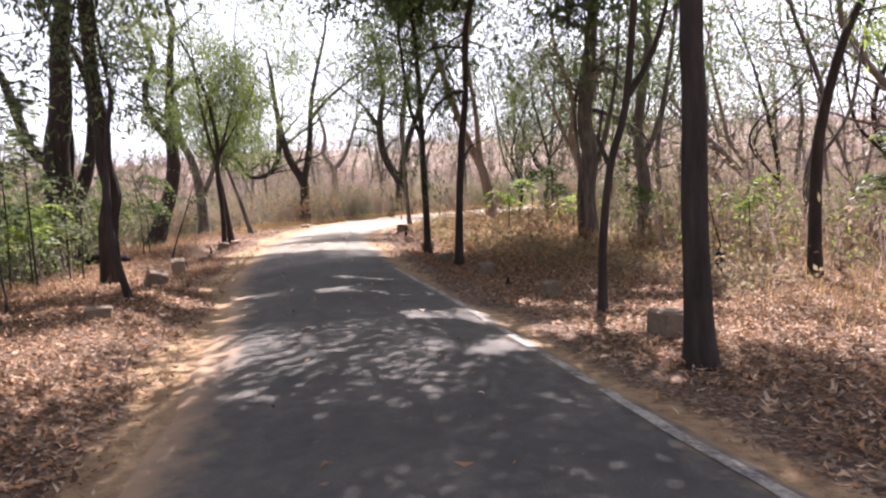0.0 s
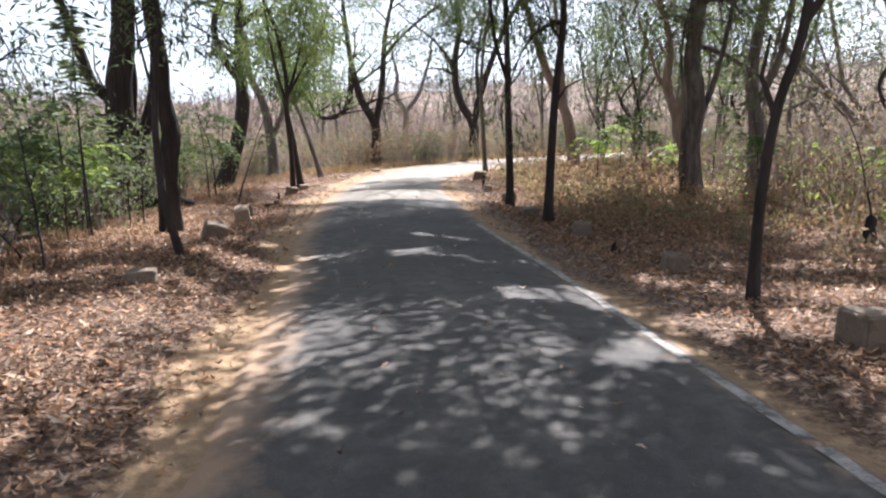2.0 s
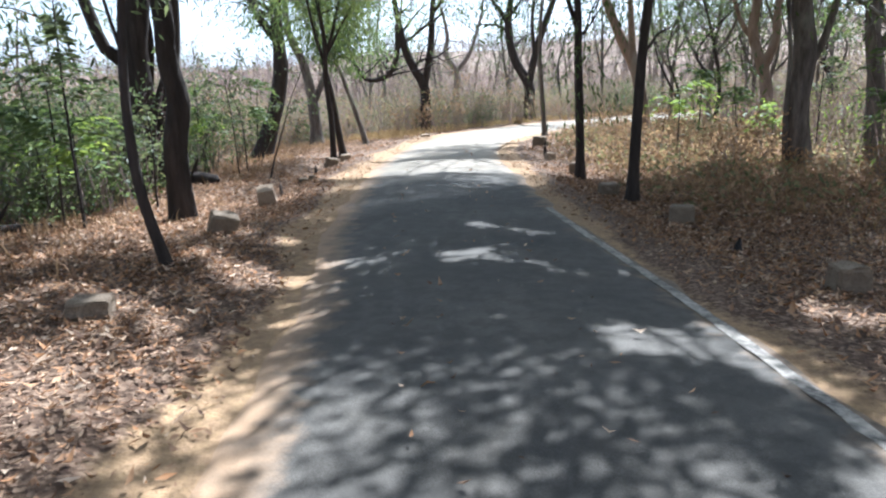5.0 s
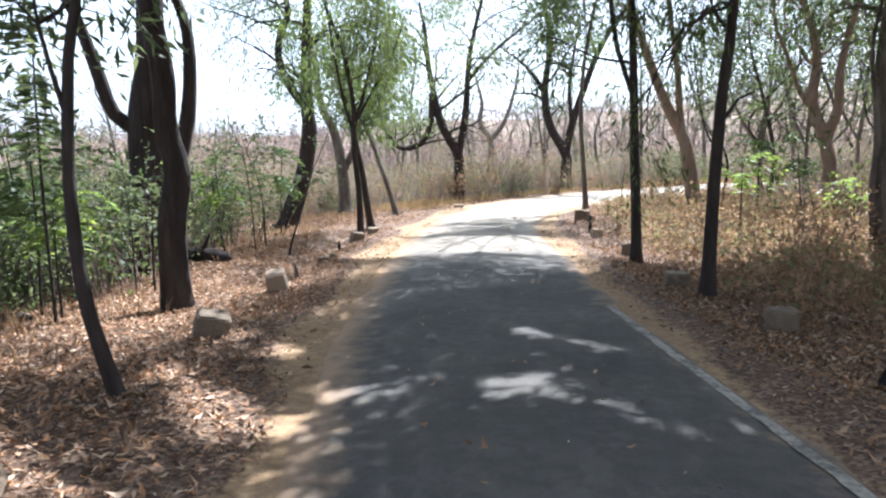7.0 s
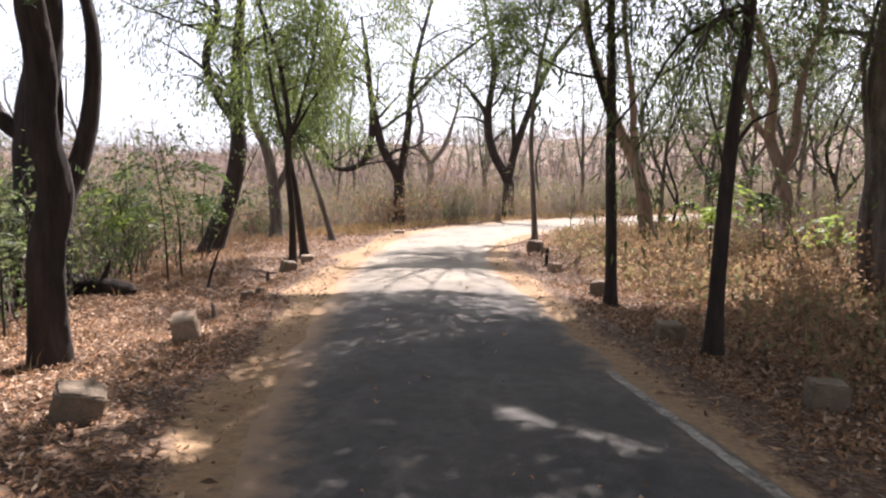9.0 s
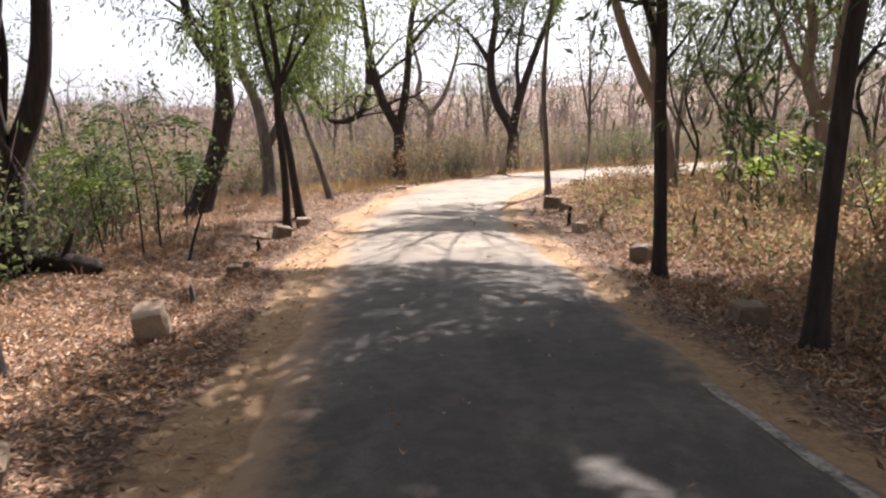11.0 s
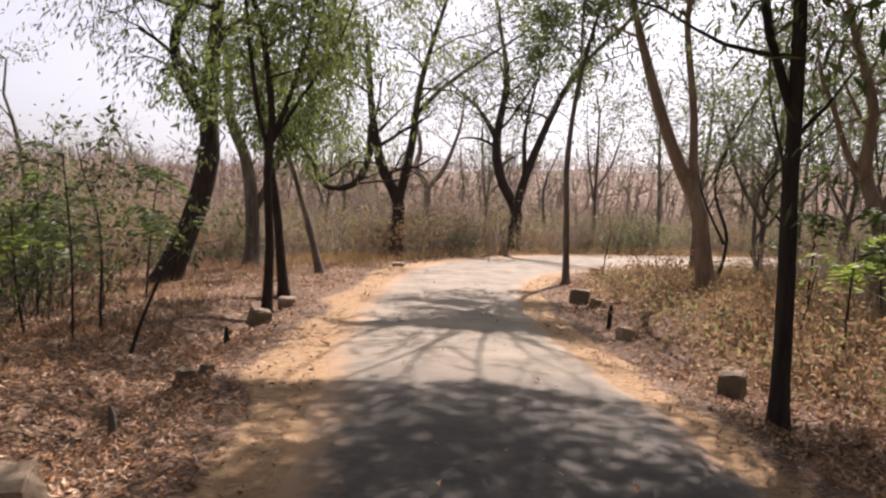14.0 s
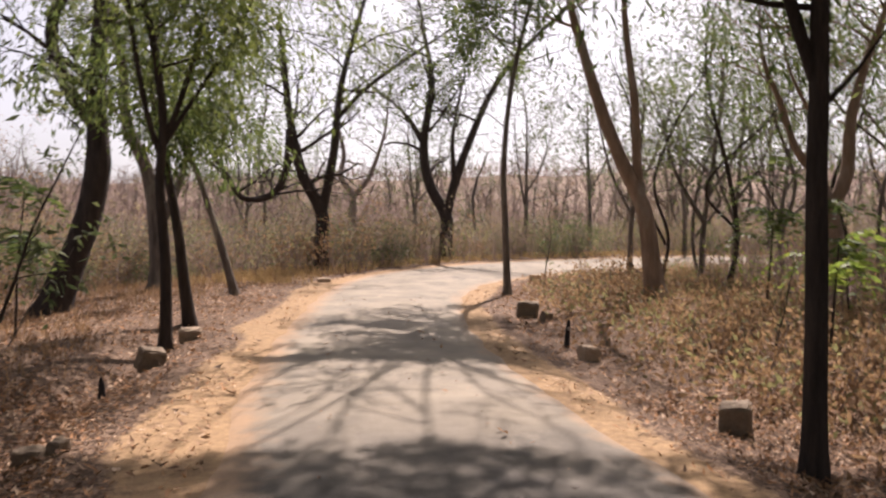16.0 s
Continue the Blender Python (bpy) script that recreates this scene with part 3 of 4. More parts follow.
crooked_tree("straight slender dark trunk beside a granite block", 0.34, 22.25, -12, [([(0, 0), (-0.01, 1.27), (-0.03, 2.2), (-0.03, 3.0), (-0.05, 4.3), (-0.1, 5.5)], 0.09, 0.07), ([(-0.03, 2.85), (-0.16, 3.25), (-0.3, 3.7), (-0.42, 4.6)], 0.05, 0.035), ([(0.0, 2.75), (0.22, 3.0), (0.45, 3.35)], 0.025, 0.014)],
             BARK_DARK, 4, twigs=15, reach=1.6, top=3.2, leaves=6500, leaf=LEAF_GREEN, size=(0.15, 0.028), low=3.35, start=0.36, lean=(-0.1, 0, 0.0), hang=0.8, droop=0.25, shade_limbs=SHADE_LIMBS["r4"])
crooked_tree("tall thin pole-like tree with a sparse leafy top", -0.4, 35.5, -7, [([(0, 0), (-0.08, 1.77), (-0.14, 3.24), (-0.01, 5.0), (0.26, 6.44), (0.54, 7.6)], 0.1, 0.08)],
             BARK_GREY, 5, twigs=14, reach=2.4, top=2.4, leaves=10000, leaf=LEAF_GREEN, size=(0.16, 0.055), low=5.2, start=0.6, lean=(-0.5, 0, 0.2), shade_limbs=SHADE_LIMBS["r6"])
crooked_tree("tan forked tree with two tall bare stems and gnarled roots", 3.2, 34.8, -18, [([(0, 0), (-0.15, 1.0), (-0.35, 2.19), (-0.96, 3.53), (-1.43, 4.75), (-1.99, 6.52), (-2.2, 7.3)], 0.25, 0.11), ([(-0.33, 2.1), (-0.5, 3.12), (-0.59, 4.71), (-0.8, 6.31), (-0.88, 7.3)], 0.14, 0.11), ([(0.35, -0.1, -0.2), (0.15, 0.25, -0.1), (-0.05, 0.9, -0.12)], 0.09, 0.05), ([(-0.3, -0.1, -0.25), (-0.12, 0.3, -0.2), (-0.1, 0.9, -0.2)], 0.1, 0.05)],
             BARK_TAN, 6, twigs=9, reach=2.4, top=2.6, leaves=4200, leaf=LEAF_GREEN, size=(0.14, 0.05), low=5.5, start=0.7)
crooked_tree("thick grey trunk with a clinging thin stem", 4.85, 23.5, -17, [([(0, 0), (-0.11, 1.25), (0.01, 2.3), (-0.1, 3.4), (0.1, 5.2)], 0.27, 0.22), ([(-0.25, -0.1, -0.2), (-0.3, 1.0, -0.25), (-0.26, 2.2, -0.2), (-0.35, 3.6, -0.1)], 0.06, 0.04), ([(0.05, 1.9), (0.35, 2.6), (0.6, 3.6)], 0.09, 0.06)],
             BARK_GREY, 7, twigs=12, reach=2.2, top=3.4, leaves=4800, leaf=LEAF_GREEN, size=(0.15, 0.045), low=3.2, start=0.4, lean=(-0.2, 0, 0.0), droop=0.2, shade_limbs=SHADE_LIMBS["r5"])
crooked_tree("thin dark trunk curving over the dry undergrowth", 6.2, 14.5, -28, [([(0, 0), (0.03, 1.5), (0.11, 2.34), (0.43, 3.6), (0.9, 4.6)], 0.10, 0.06)],
             BARK_DARK, 8, twigs=9, reach=1.6, top=2.6, leaves=6500, leaf=LEAF_BRIGHT, size=(0.13, 0.05), low=2.4)
crooked_tree("tall grey tree standing among dry shrubs", 6.6, 24.5, -18, [([(0, 0), (0.05, 1.6), (-0.1, 3.2), (0.2, 5.2)], 0.2, 0.14), ([(-0.02, 2.2), (0.5, 3.4), (0.8, 5.0)], 0.1, 0.07)],
             BARK_GREY, 9, twigs=12, reach=2.2, top=3.0, leaves=3600, leaf=LEAF_GREEN, size=(0.15, 0.05), low=3.0)
crooked_tree("reddish twisted tree with several crooked limbs", 6.9, 33.6, -26, [([(0, 0), (0.05, 1.3), (-0.15, 2.3), (-0.45, 3.3), (-0.35, 4.6), (-0.6, 5.8)], 0.24, 0.14), ([(-0.1, 2.1), (0.25, 3.0), (0.3, 4.2), (0.6, 5.6)], 0.17, 0.1), ([(-0.35, 3.0), (-0.8, 3.6), (-1.2, 4.8)], 0.1, 0.06)],
             BARK_TAN, 10, twigs=10, reach=2.0, top=2.4, leaves=4800, leaf=LEAF_GREEN, size=(0.14, 0.045), low=3.0)
for k, (x, y, lf) in enumerate([(4.9, 39.8, LEAF_OLIVE), (7.1, 42.2, LEAF_GREEN), (6.0, 37.3, LEAF_GREEN), (8.8, 39.3, LEAF_GREEN), (11.4, 41.2, LEAF_GREEN), (9.4, 35.4, LEAF_GREEN), (11.5, 27, LEAF_OLIVE), (9.0, 19.5, LEAF_GREEN), (12.0, 22.0, LEAF_OLIVE), (10.6, 32.0, LEAF_GREEN), (13.5, 31.0, LEAF_OLIVE), (14.0, 37.5, LEAF_GREEN), (15.5, 25.0, LEAF_OLIVE)]):
    crooked_tree("young thin tree with loose green foliage", x, y, -20, [([(0, 0), (0.25 * (-1) ** k, 1.4), (0.1 * (k % 4) - 0.2, 3.2), (0.5 * (-1) ** (k // 2), 5.2)], 0.06 + 0.012 * (k % 5), 0.05), ([(0.18 * (-1) ** k, 1.2 + 0.25 * (k % 5)), (-0.6 * (-1) ** k, 2.9), (-0.9 * (-1) ** (k // 2), 4.6)], 0.05, 0.03)],
                 BARK_GREY if k % 2 else BARK_DARK, 30 + k, twigs=12, reach=2.3, top=3.2, leaves=1900, leaf=lf, size=(0.15, 0.05), low=2.2, sides=8, scatter=0.22, start=0.35)

# trees beside the road, left side
crooked_tree("huge dark grey trunk dividing into heavy limbs", -9.0, 22.0, 33, [([(0, 0), (0.1, 0.9), (0.2, 1.8), (0.22, 3.0), (0.4, 4.1), (0.5, 5.6)], 0.41, 0.27), ([(0.15, 2.7), (-0.3, 3.05), (-0.5, 3.7), (-0.85, 4.9)], 0.15, 0.1), ([(0.45, 0.3, -0.1), (0.55, 1.6, -0.05), (0.85, 2.4, 0), (1.05, 3.3, 0), (1.1, 4.6, 0)], 0.2, 0.1), ([(0.5, 2.3), (0.6, 3.2), (0.55, 4.2)], 0.06, 0.04)],
             BARK_DARK, 11, twigs=11, reach=2.4, top=3.4, leaves=3500, leaf=LEAF_OLIVE, size=(0.16, 0.045), low=7.2, flare=1.25, start=0.6, rough=0.07, shade_limbs=SHADE_LIMBS["l1"])
crooked_tree("charred dark trunk with a knobbly bend near the road", -5.82, 17.8, 31, [([(0, 0), (0.0, 1.07), (0.12, 1.75), (0.02, 2.36), (0.03, 3.0), (-0.05, 3.7), (-0.1, 5.0)], 0.2, 0.15)],
             BARK_DARK, 12, twigs=14, reach=2.6, top=3.6, leaves=2600, leaf=LEAF_OLIVE, size=(0.15, 0.04), low=6.6, lean=(0.35, 0, 0.3), flare=1.15, rough=0.08, shade_limbs=SHADE_LIMBS["l2"])
crooked_tree("thin crooked sapling trunk leaning from the leaf litter", -3.75, 13.6, 35, [([(0, 0), (-0.13, 0.4), (-0.2, 0.81), (-0.22, 1.5), (-0.16, 2.3), (-0.08, 2.8), (-0.2, 3.6)], 0.05, 0.032), ([(-0.2, 1.9), (-0.32, 2.5), (-0.35, 3.1)], 0.02, 0.012)],
             BARK_DARK, 13, twigs=7, reach=1.0, top=1.6, leaves=1500, leaf=LEAF_OLIVE, size=(0.15, 0.035), low=2.3, flare=1.2, depth=1, sides=9)
crooked_tree("dark trunk leaning strongly with drooping narrow leaves", -10.45, 32.5, 24, [([(0, 0), (0.35, 0.85), (0.72, 1.87), (0.97, 3.15), (0.95, 4.55), (1.05, 6.4), (1.2, 8.0)], 0.33, 0.17), ([(0.95, 4.0), (0.45, 4.7), (0.14, 5.5), (0.14, 6.2), (0.5, 7.2), (0.2, 8.3)], 0.17, 0.1)],
             BARK_DARK, 14, twigs=11, reach=2.6, top=2.0, leaves=4800, leaf=LEAF_OLIVE, size=(0.2, 0.045), low=3.6, start=0.45, lean=(-0.4, 0, 0.3), hang=1.2, droop=0.12, rough=0.07, scatter=0.25)
crooked_tree("dark upright tree with loose hanging sunlit foliage", -6.42, 28.0, 19, [([(0, 0), (0.01, 1.29), (-0.07, 2.55), (-0.02, 3.4), (-0.1, 4.25), (-0.25, 5.1)], 0.095, 0.075), ([(-0.04, 2.9), (-0.25, 3.6), (-0.45, 4.8), (-0.6, 6.2)], 0.05, 0.03), ([(-0.04, 3.1), (0.25, 3.9), (0.6, 5.2), (0.75, 6.4)], 0.05, 0.03), ([(-0.03, 3.1), (0.5, 4.0), (1.1, 5.0), (1.5, 6.2)], 0.04, 0.025)],
             BARK_DARK, 15, twigs=10, reach=1.7, top=2.2, leaves=12500, leaf=LEAF_LIGHT, size=(0.16, 0.036), low=3.7, start=0.36, lean=(0.55, 0.1, 0.2), hang=1.1, droop=0.16, scatter=0.22)
crooked_tree("thin dark stem leaning towards its neighbour", -6.73, 30.2, 17, [([(0, 0), (-0.12, 0.8), (-0.22, 1.7), (-0.38, 2.65), (-0.55, 3.6)], 0.115, 0.08)],
             BARK_DARK, 16, twigs=8, reach=1.5, top=1.6, leaves=4000, leaf=LEAF_GREEN, size=(0.17, 0.04), low=3.0, lean=(0.4, 0, 0.1), hang=1.0, droop=0.2)
crooked_tree("thin brown stem slanting away from the road", -7.1, 34.9, 14, [([(0, 0), (-0.43, 1.4), (-0.96, 3.05), (-1.48, 4.0)], 0.105, 0.07)],
             BARK_GREY, 17, twigs=6, reach=1.5, top=1.6, leaves=2600, leaf=LEAF_GREEN, size=(0.17, 0.04), low=3.6, lean=(0.6, 0, 0), hang=0.9)
crooked_tree("greenish forked trunk behind the leaning trees", -9.9, 37.5, 18, [([(0, 0), (-0.06, 1.65), (-0.3, 3.25), (-0.8, 4.5), (-0.9, 5.8)], 0.27, 0.15), ([(-0.06, 1.65), (0.5, 2.9), (0.8, 4.2)], 0.15, 0.1)],
             BARK_GREY, 18, twigs=7, reach=2.0, top=2.0, leaves=5000, leaf=LEAF_OLIVE, size=(0.18, 0.05), low=3.0)

crooked_tree("thick dark leaning trunk at the edge of the undergrowth", -7.35, 15.4, 36, [([(0, 0), (-0.08, 0.4), (-0.26, 1.1), (-0.42, 1.7), (-0.6, 2.6), (-0.5, 4.0)], 0.24, 0.17), ([(-0.45, 1.75), (0.0, 2.5), (0.6, 3.0)], 0.03, 0.015)],
             BARK_DARK, 22, twigs=9, reach=1.7, top=2.5, leaves=1900, leaf=LEAF_OLIVE, size=(0.16, 0.04), low=2.4, lean=(0.5, 0.2, 0.0), hang=0.5, droop=0.2)

# bare branching trees at the bend
crooked_tree("dark forked tree with a long bow-shaped branch", -6.4, 44.6, 8, [([(0, 0), (0.02, 1.2), (-0.01, 2.3), (-0.75, 3.8), (-1.2, 5.95), (-1.4, 8.1)], 0.31, 0.13), ([(0.0, 2.2), (0.42, 4.3), (0.73, 7.1), (1.6, 10.4)], 0.2, 0.1), ([(-1.15, 5.3), (-1.3, 3.8), (-1.85, 2.85), (-2.9, 2.75), (-3.5, 3.7)], 0.19, 0.14), ([(0.6, 5.8), (1.6, 6.9), (3.0, 8.0), (4.4, 9.0)], 0.1, 0.05)],
             BARK_DARK, 19, twigs=13, reach=2.9, top=1.6, leaves=4200, leaf=LEAF_OLIVE, size=(0.16, 0.06), low=2.8, start=0.35, flare=1.2, depth=2)
crooked_tree("dark forked tree spreading bare branches above the bend", -1.4, 54.2, -2, [([(0, 0), (0.0, 1.1), (-0.02, 2.2), (-0.88, 3.85), (-1.18, 5.85), (-0.8, 8.95), (-1.2, 11.4)], 0.36, 0.14), ([(-0.02, 2.1), (0.4, 3.87), (1.09, 5.85), (2.18, 8.4), (3.58, 10.4), (5.8, 12.6)], 0.24, 0.12), ([(0.4, 3.9), (0.3, 6.2), (0.7, 8.6)], 0.14, 0.08), ([(-1.1, 5.6), (-2.2, 7.4), (-3.6, 8.6)], 0.11, 0.05)],
             BARK_DARK, 20, twigs=14, reach=3.2, top=1.8, leaves=7500, leaf=LEAF_OLIVE, size=(0.17, 0.06), low=3.0, start=0.35, flare=1.2, depth=2)
crooked_tree("grey bare tree forking into a crooked Y", -7.4, 66.0, 5, [([(0, -0.3), (0.1, 2.2), (0.1, 3.8), (-0.67, 5.1), (-0.48, 6.6), (-0.9, 8.5)], 0.36, 0.14), ([(0.1, 3.7), (1.23, 5.15), (2.16, 7.8), (2.4, 9.4)], 0.22, 0.1)],
             BARK_PALE, 21, twigs=6, reach=2.6, top=1.2, leaves=500, leaf=LEAF_OLIVE, size=(0.16, 0.06), low=4.5, start=0.4, flare=1.1)


for k, (x, y, tall) in enumerate([(6.0, 47.0, 9.5), (9.5, 45.0, 8.5), (3.5, 60.0, 11), (8.0, 63.0, 12), (13.0, 60.0, 11), (12.5, 47.5, 9.5), (17.5, 48.0, 10), (19.0, 62.0, 12), (24.0, 52.0, 11), (-3.0, 62.0, 9), (6.5, 40.5, 8.0), (-12.0, 56.0, 8)]):
    q = tall / 10
    b = 0.5 - 0.25 * (k % 5)
    crooked_tree("tall thin branching tree with fine bare twigs and few leaves", x, y, -10, [([(0, 0), (0.1 * b, 2.2 * q), (b * 0.6, 4.6 * q), (b, 7.2 * q)], 0.13 * q, 0.07), ([(0.1 * b, 2.4 * q), (-0.9 * b - 0.4, 4.4 * q), (-1.3 * b - 0.7, 6.6 * q)], 0.08, 0.04), ([(0.3 * b, 3.4 * q), (0.9, 4.9 * q), (1.4, 6.6 * q)], 0.07, 0.04)],
                 BARK_GREY, 60 + k, twigs=11, reach=2.3, top=1.8 * q, leaves=1000 + 500 * (k % 4), leaf=LEAF_OLIVE if k % 3 else LEAF_GREEN, size=(0.18, 0.06), low=2.6, sides=8, scatter=0.2, start=0.3)


# ---------------------------------------------------------------- woods further off
def wood_tree(seed, tall, leaves, leaf, bark):
    """A crooked thin forest tree, nearly bare."""
    rng = np.random.default_rng(seed)
    e = thing("tree", 0, 0, "thin bare crooked forest tree with pale twigs", "tree", "trees of the dry woods", 0)
    w, tips = Wood(), []
    stems = 1 + int(rng.random() < 0.5)
    for s in range(stems):
        pts, d = [np.array([0.1 * s, 0, -0.3])], np.array([rng.normal(0, 0.15), rng.normal(0, 0.15), 1.0])
        for k in range(7):
            d = d + rng.normal(0, 0.17, 3) * np.array([1, 1, 0.3]) + np.array([0, 0, 0.1])
            d /= np.linalg.norm(d)
            pts.append(pts[-1] + d * tall / 7 * rng.uniform(0.8, 1.2))
        radii = np.linspace(0.02 * tall, 0.006 * tall, 8) * rng.uniform(0.6, 1.0)
        w.tube(pts, radii, 5)
        for k in range(8):
            j = int(rng.integers(2, 8))
            a = rng.uniform(0, 6.28)
            grow(w, pts[j], np.array([math.cos(a), math.sin(a), rng.uniform(0.2, 1.2)]), tall * rng.uniform(0.16, 0.34), radii[j] * 0.55, 2, rng, tips, 0.0, 3, 0.6, 2)
    part("trunk", w.mesh("trunk", bark), e)
    if leaves:
        part("crown", leaves_on(tips, leaves, rng, 0.17, 0.07, 0.3, leaf, 0.22), e)
    return e


def bush(seed, tall, wide, stems, leaves, leaf, bark, label):
    """A loose shrub of many thin stems with small leaves."""
    rng = np.random.default_rng(seed)
    e = thing("bush", 0, 0, label, "bush", "bushes under the trees", 0)
    w, tips = Wood(), []
    for s in range(stems):
        a, r = rng.uniform(0, 6.28), wide * math.sqrt(rng.random())
        p = np.array([math.cos(a) * r, math.sin(a) * r, -0.15])
        way = np.array([math.cos(a) * 0.25 + rng.normal(0, 0.15), math.sin(a) * 0.25 + rng.normal(0, 0.15), 1.0])
        grow(w, p, way, tall * rng.uniform(0.55, 1.1), 0.013, 1, rng, tips, 0.02, 3, 0.5, 2)
    part("brushwood", w.mesh("brushwood", bark), e)
    part("foliage", leaves_on(tips, leaves, rng, 0.09, 0.05, 0.1, leaf, 0.03 + 0.05 * tall), e)
    return e


def scatter(models, spots, rng, low=0.75, high=1.25):
    """Copies of the models at the spots; the models themselves take the first places."""
    for k, (x, y) in enumerate(spots):
        s = rng.uniform(low, high)
        m = pose(x, y, ground_z(x, y), rng.normal(0, 3), rng.normal(0, 3), rng.uniform(0, 360)) @ Matrix.Diagonal((s, s, s * rng.uniform(0.9, 1.15), 1))
        if k < len(models):
            models[k].matrix_basis = m
        else:
            copy_thing(models[k % len(models)], m).scale = m.to_scale()


def spots_in(count, rng, box, near, far, sides, gap, taken):
    """Random places in a box, between two distances from the road, not too near one another."""
    out = []
    for attempt in range(count * 30):
        if len(out) >= count:
            break
        x, y = rng.uniform(box[0], box[1]), rng.uniform(box[2], box[3])
        d, s = lateral(np.array([x]), np.array([y]))
        if not near < d[0] < far or s[0] not in sides:
            continue
        if any((x - a) ** 2 + (y - b) ** 2 < gap * gap for a, b in taken):
            continue
        taken.append((x, y))
        out.append((x, y))
    return out


rng = np.random.default_rng(77)
taken = []
wood_models = [wood_tree(100 + k, t, n, lf, bk) for k, (t, n, lf, bk) in enumerate([
    (7.0, 0, None, BARK_PALE), (8.5, 350, LEAF_OLIVE, BARK_GREY), (6.0, 0, None, BARK_PALE), (9.0, 500, LEAF_SCRUB, BARK_PALE),
    (7.5, 700, LEAF_OLIVE, BARK_GREY), (5.0, 0, None, BARK_GREY), (6.5, 250, LEAF_RUST, BARK_PALE)])]
places = spots_in(70, rng, (-60, 40, 30, 110), 9, 200, (-1,), 2.2, taken) + spots_in(42, rng, (4, 60, 24, 110), 6, 200, (1,), 2.4, taken) \
    + spots_in(20, rng, (-30, 60, 62, 85), 6, 60, (-1,), 2.2, taken) + spots_in(16, rng, (-30, -12, 4, 40), 9, 60, (-1,), 2.4, taken) + spots_in(14, rng, (10, 30, 6, 24), 7, 60, (1,), 2.4, taken)
# added to block skylight: unseen trees behind the start, more on the right
places += spots_in(26, rng, (-24, 26, -22, 6), 3.5, 40, (-1, 1), 2.6, taken) + spots_in(10, rng, (10, 24, 8, 30), 8, 40, (1,), 2.0, taken)
rng.shuffle(places)
places = [(x + 8, y + 1) if math.hypot(x - 6.9, y - 33.6) < 3 else (x, y) for x, y in places]
scatter(wood_models, places, rng, 0.7, 1.25)

bush_models = [bush(200, 2.0, 0.8, 18, 1000, LEAF_SCRUB, BARK_PALE, "dusty olive shrub of many thin stems"),
               bush(201, 1.7, 0.9, 16, 1100, LEAF_OLIVE, BARK_GREY, "olive green shrub of thin stems"),
               bush(202, 2.3, 0.7, 18, 600, LEAF_SCRUB, BARK_PALE, "tall sparse dry shrub of thin stems"),
               bush(203, 1.5, 0.9, 16, 900, LEAF_RUST, BARK_PALE, "rust brown dry shrub of thin stems")]
taken_b = []
green_models = [bush(220, 1.8, 0.85, 18, 1200, LEAF_OLIVE, BARK_GREY, "leafy olive green shrub beside the road"),
                bush(221, 1.5, 0.8, 18, 1100, LEAF_GREEN, BARK_GREY, "leafy dark green shrub beside the road"),
                bush(222, 2.1, 0.7, 18, 800, LEAF_OLIVE, BARK_DARK, "tall thin-stemmed olive shrub beside the road")]
near_left = spots_in(40, rng, (-24, -5, 6, 22), 3.9, 13, (-1,), 1.1, taken_b) + spots_in(26, rng, (-16, -7, 18.5, 27.5), 4.2, 10, (-1,), 0.9, taken_b)[4:]
near_left = [(x, y) for x, y in near_left if not (-8.2 < x < -5.0 and 11.0 < y < 21.5)]
rng.shuffle(near_left)
scatter(green_models, near_left, rng, 0.7, 1.2)
places = spots_in(50, rng, (-26, -7, 22, 46), 6.6, 17, (-1,), 1.1, taken_b) + spots_in(60, rng, (-16, 30, 44, 70), 1.3, 7, (-1,), 1.0, taken_b) \
    + spots_in(36, rng, (-30, 50, 62, 100), 6, 60, (-1,), 2.0, taken_b) + spots_in(18, rng, (8, 34, 20, 48), 8, 30, (1,), 1.6, taken_b)
rng.shuffle(places)
scatter(bush_models, places, rng, 0.75, 1.5)

low_models = [bush(210, 0.75, 0.5, 16, 480, LEAF_RUST, BARK_PALE, "low rust brown dry undergrowth shrub"),
              bush(211, 0.6, 0.5, 15, 420, LEAF_SCRUB, BARK_PALE, "low dusty green undergrowth shrub"),
              bush(212, 0.9, 0.45, 15, 320, LEAF_RUST, BARK_PALE, "low dry stalky undergrowth shrub")]
taken_l = []
places = spots_in(62, rng, (1, 16, 11, 46), 2.9, 12, (1,), 0.8, taken_l) + spots_in(8, rng, (-14, -3, 5, 15), 3.2, 6, (-1,), 0.8, taken_l)
rng.shuffle(places)
scatter(low_models, places, rng, 0.6, 1.2)


# ---------------------------------------------------------------- blocks of stone along the verges
def stone_block(x, y, size, turn, tilt, seed, label, lift=0.0):
    """A rough-hewn block with chipped corners, sunk a little into the ground."""
    rng = np.random.default_rng(seed)
    bm = bmesh.new()
    bmesh.ops.create_cube(bm, size=1.0)
    bmesh.ops.scale(bm, vec=size, verts=bm.verts)
    bmesh.ops.bevel(bm, geom=bm.edges[:], offset=min(size) * (0.05 if "sharp" in label else 0.1), segments=1, affect="EDGES")
    bmesh.ops.subdivide_edges(bm, edges=bm.edges[:], cuts=2, use_grid_fill=True)
    for v in bm.verts:
        v.co += v.co.normalized() * (0.02 * noise.noise(v.co * 7 + Vector((seed, 0, 0))) + 0.006 * rng.normal())
        v.co.x += 0.04 * v.co.z * rng.uniform(0.9, 1.1)
    me = bpy.data.meshes.new("stone_block")
    bm.to_mesh(me)
    bm.free()
    me.materials.append(STONE_PALE if "pale" in label else STONE)
    ob = new("stone_block", me)
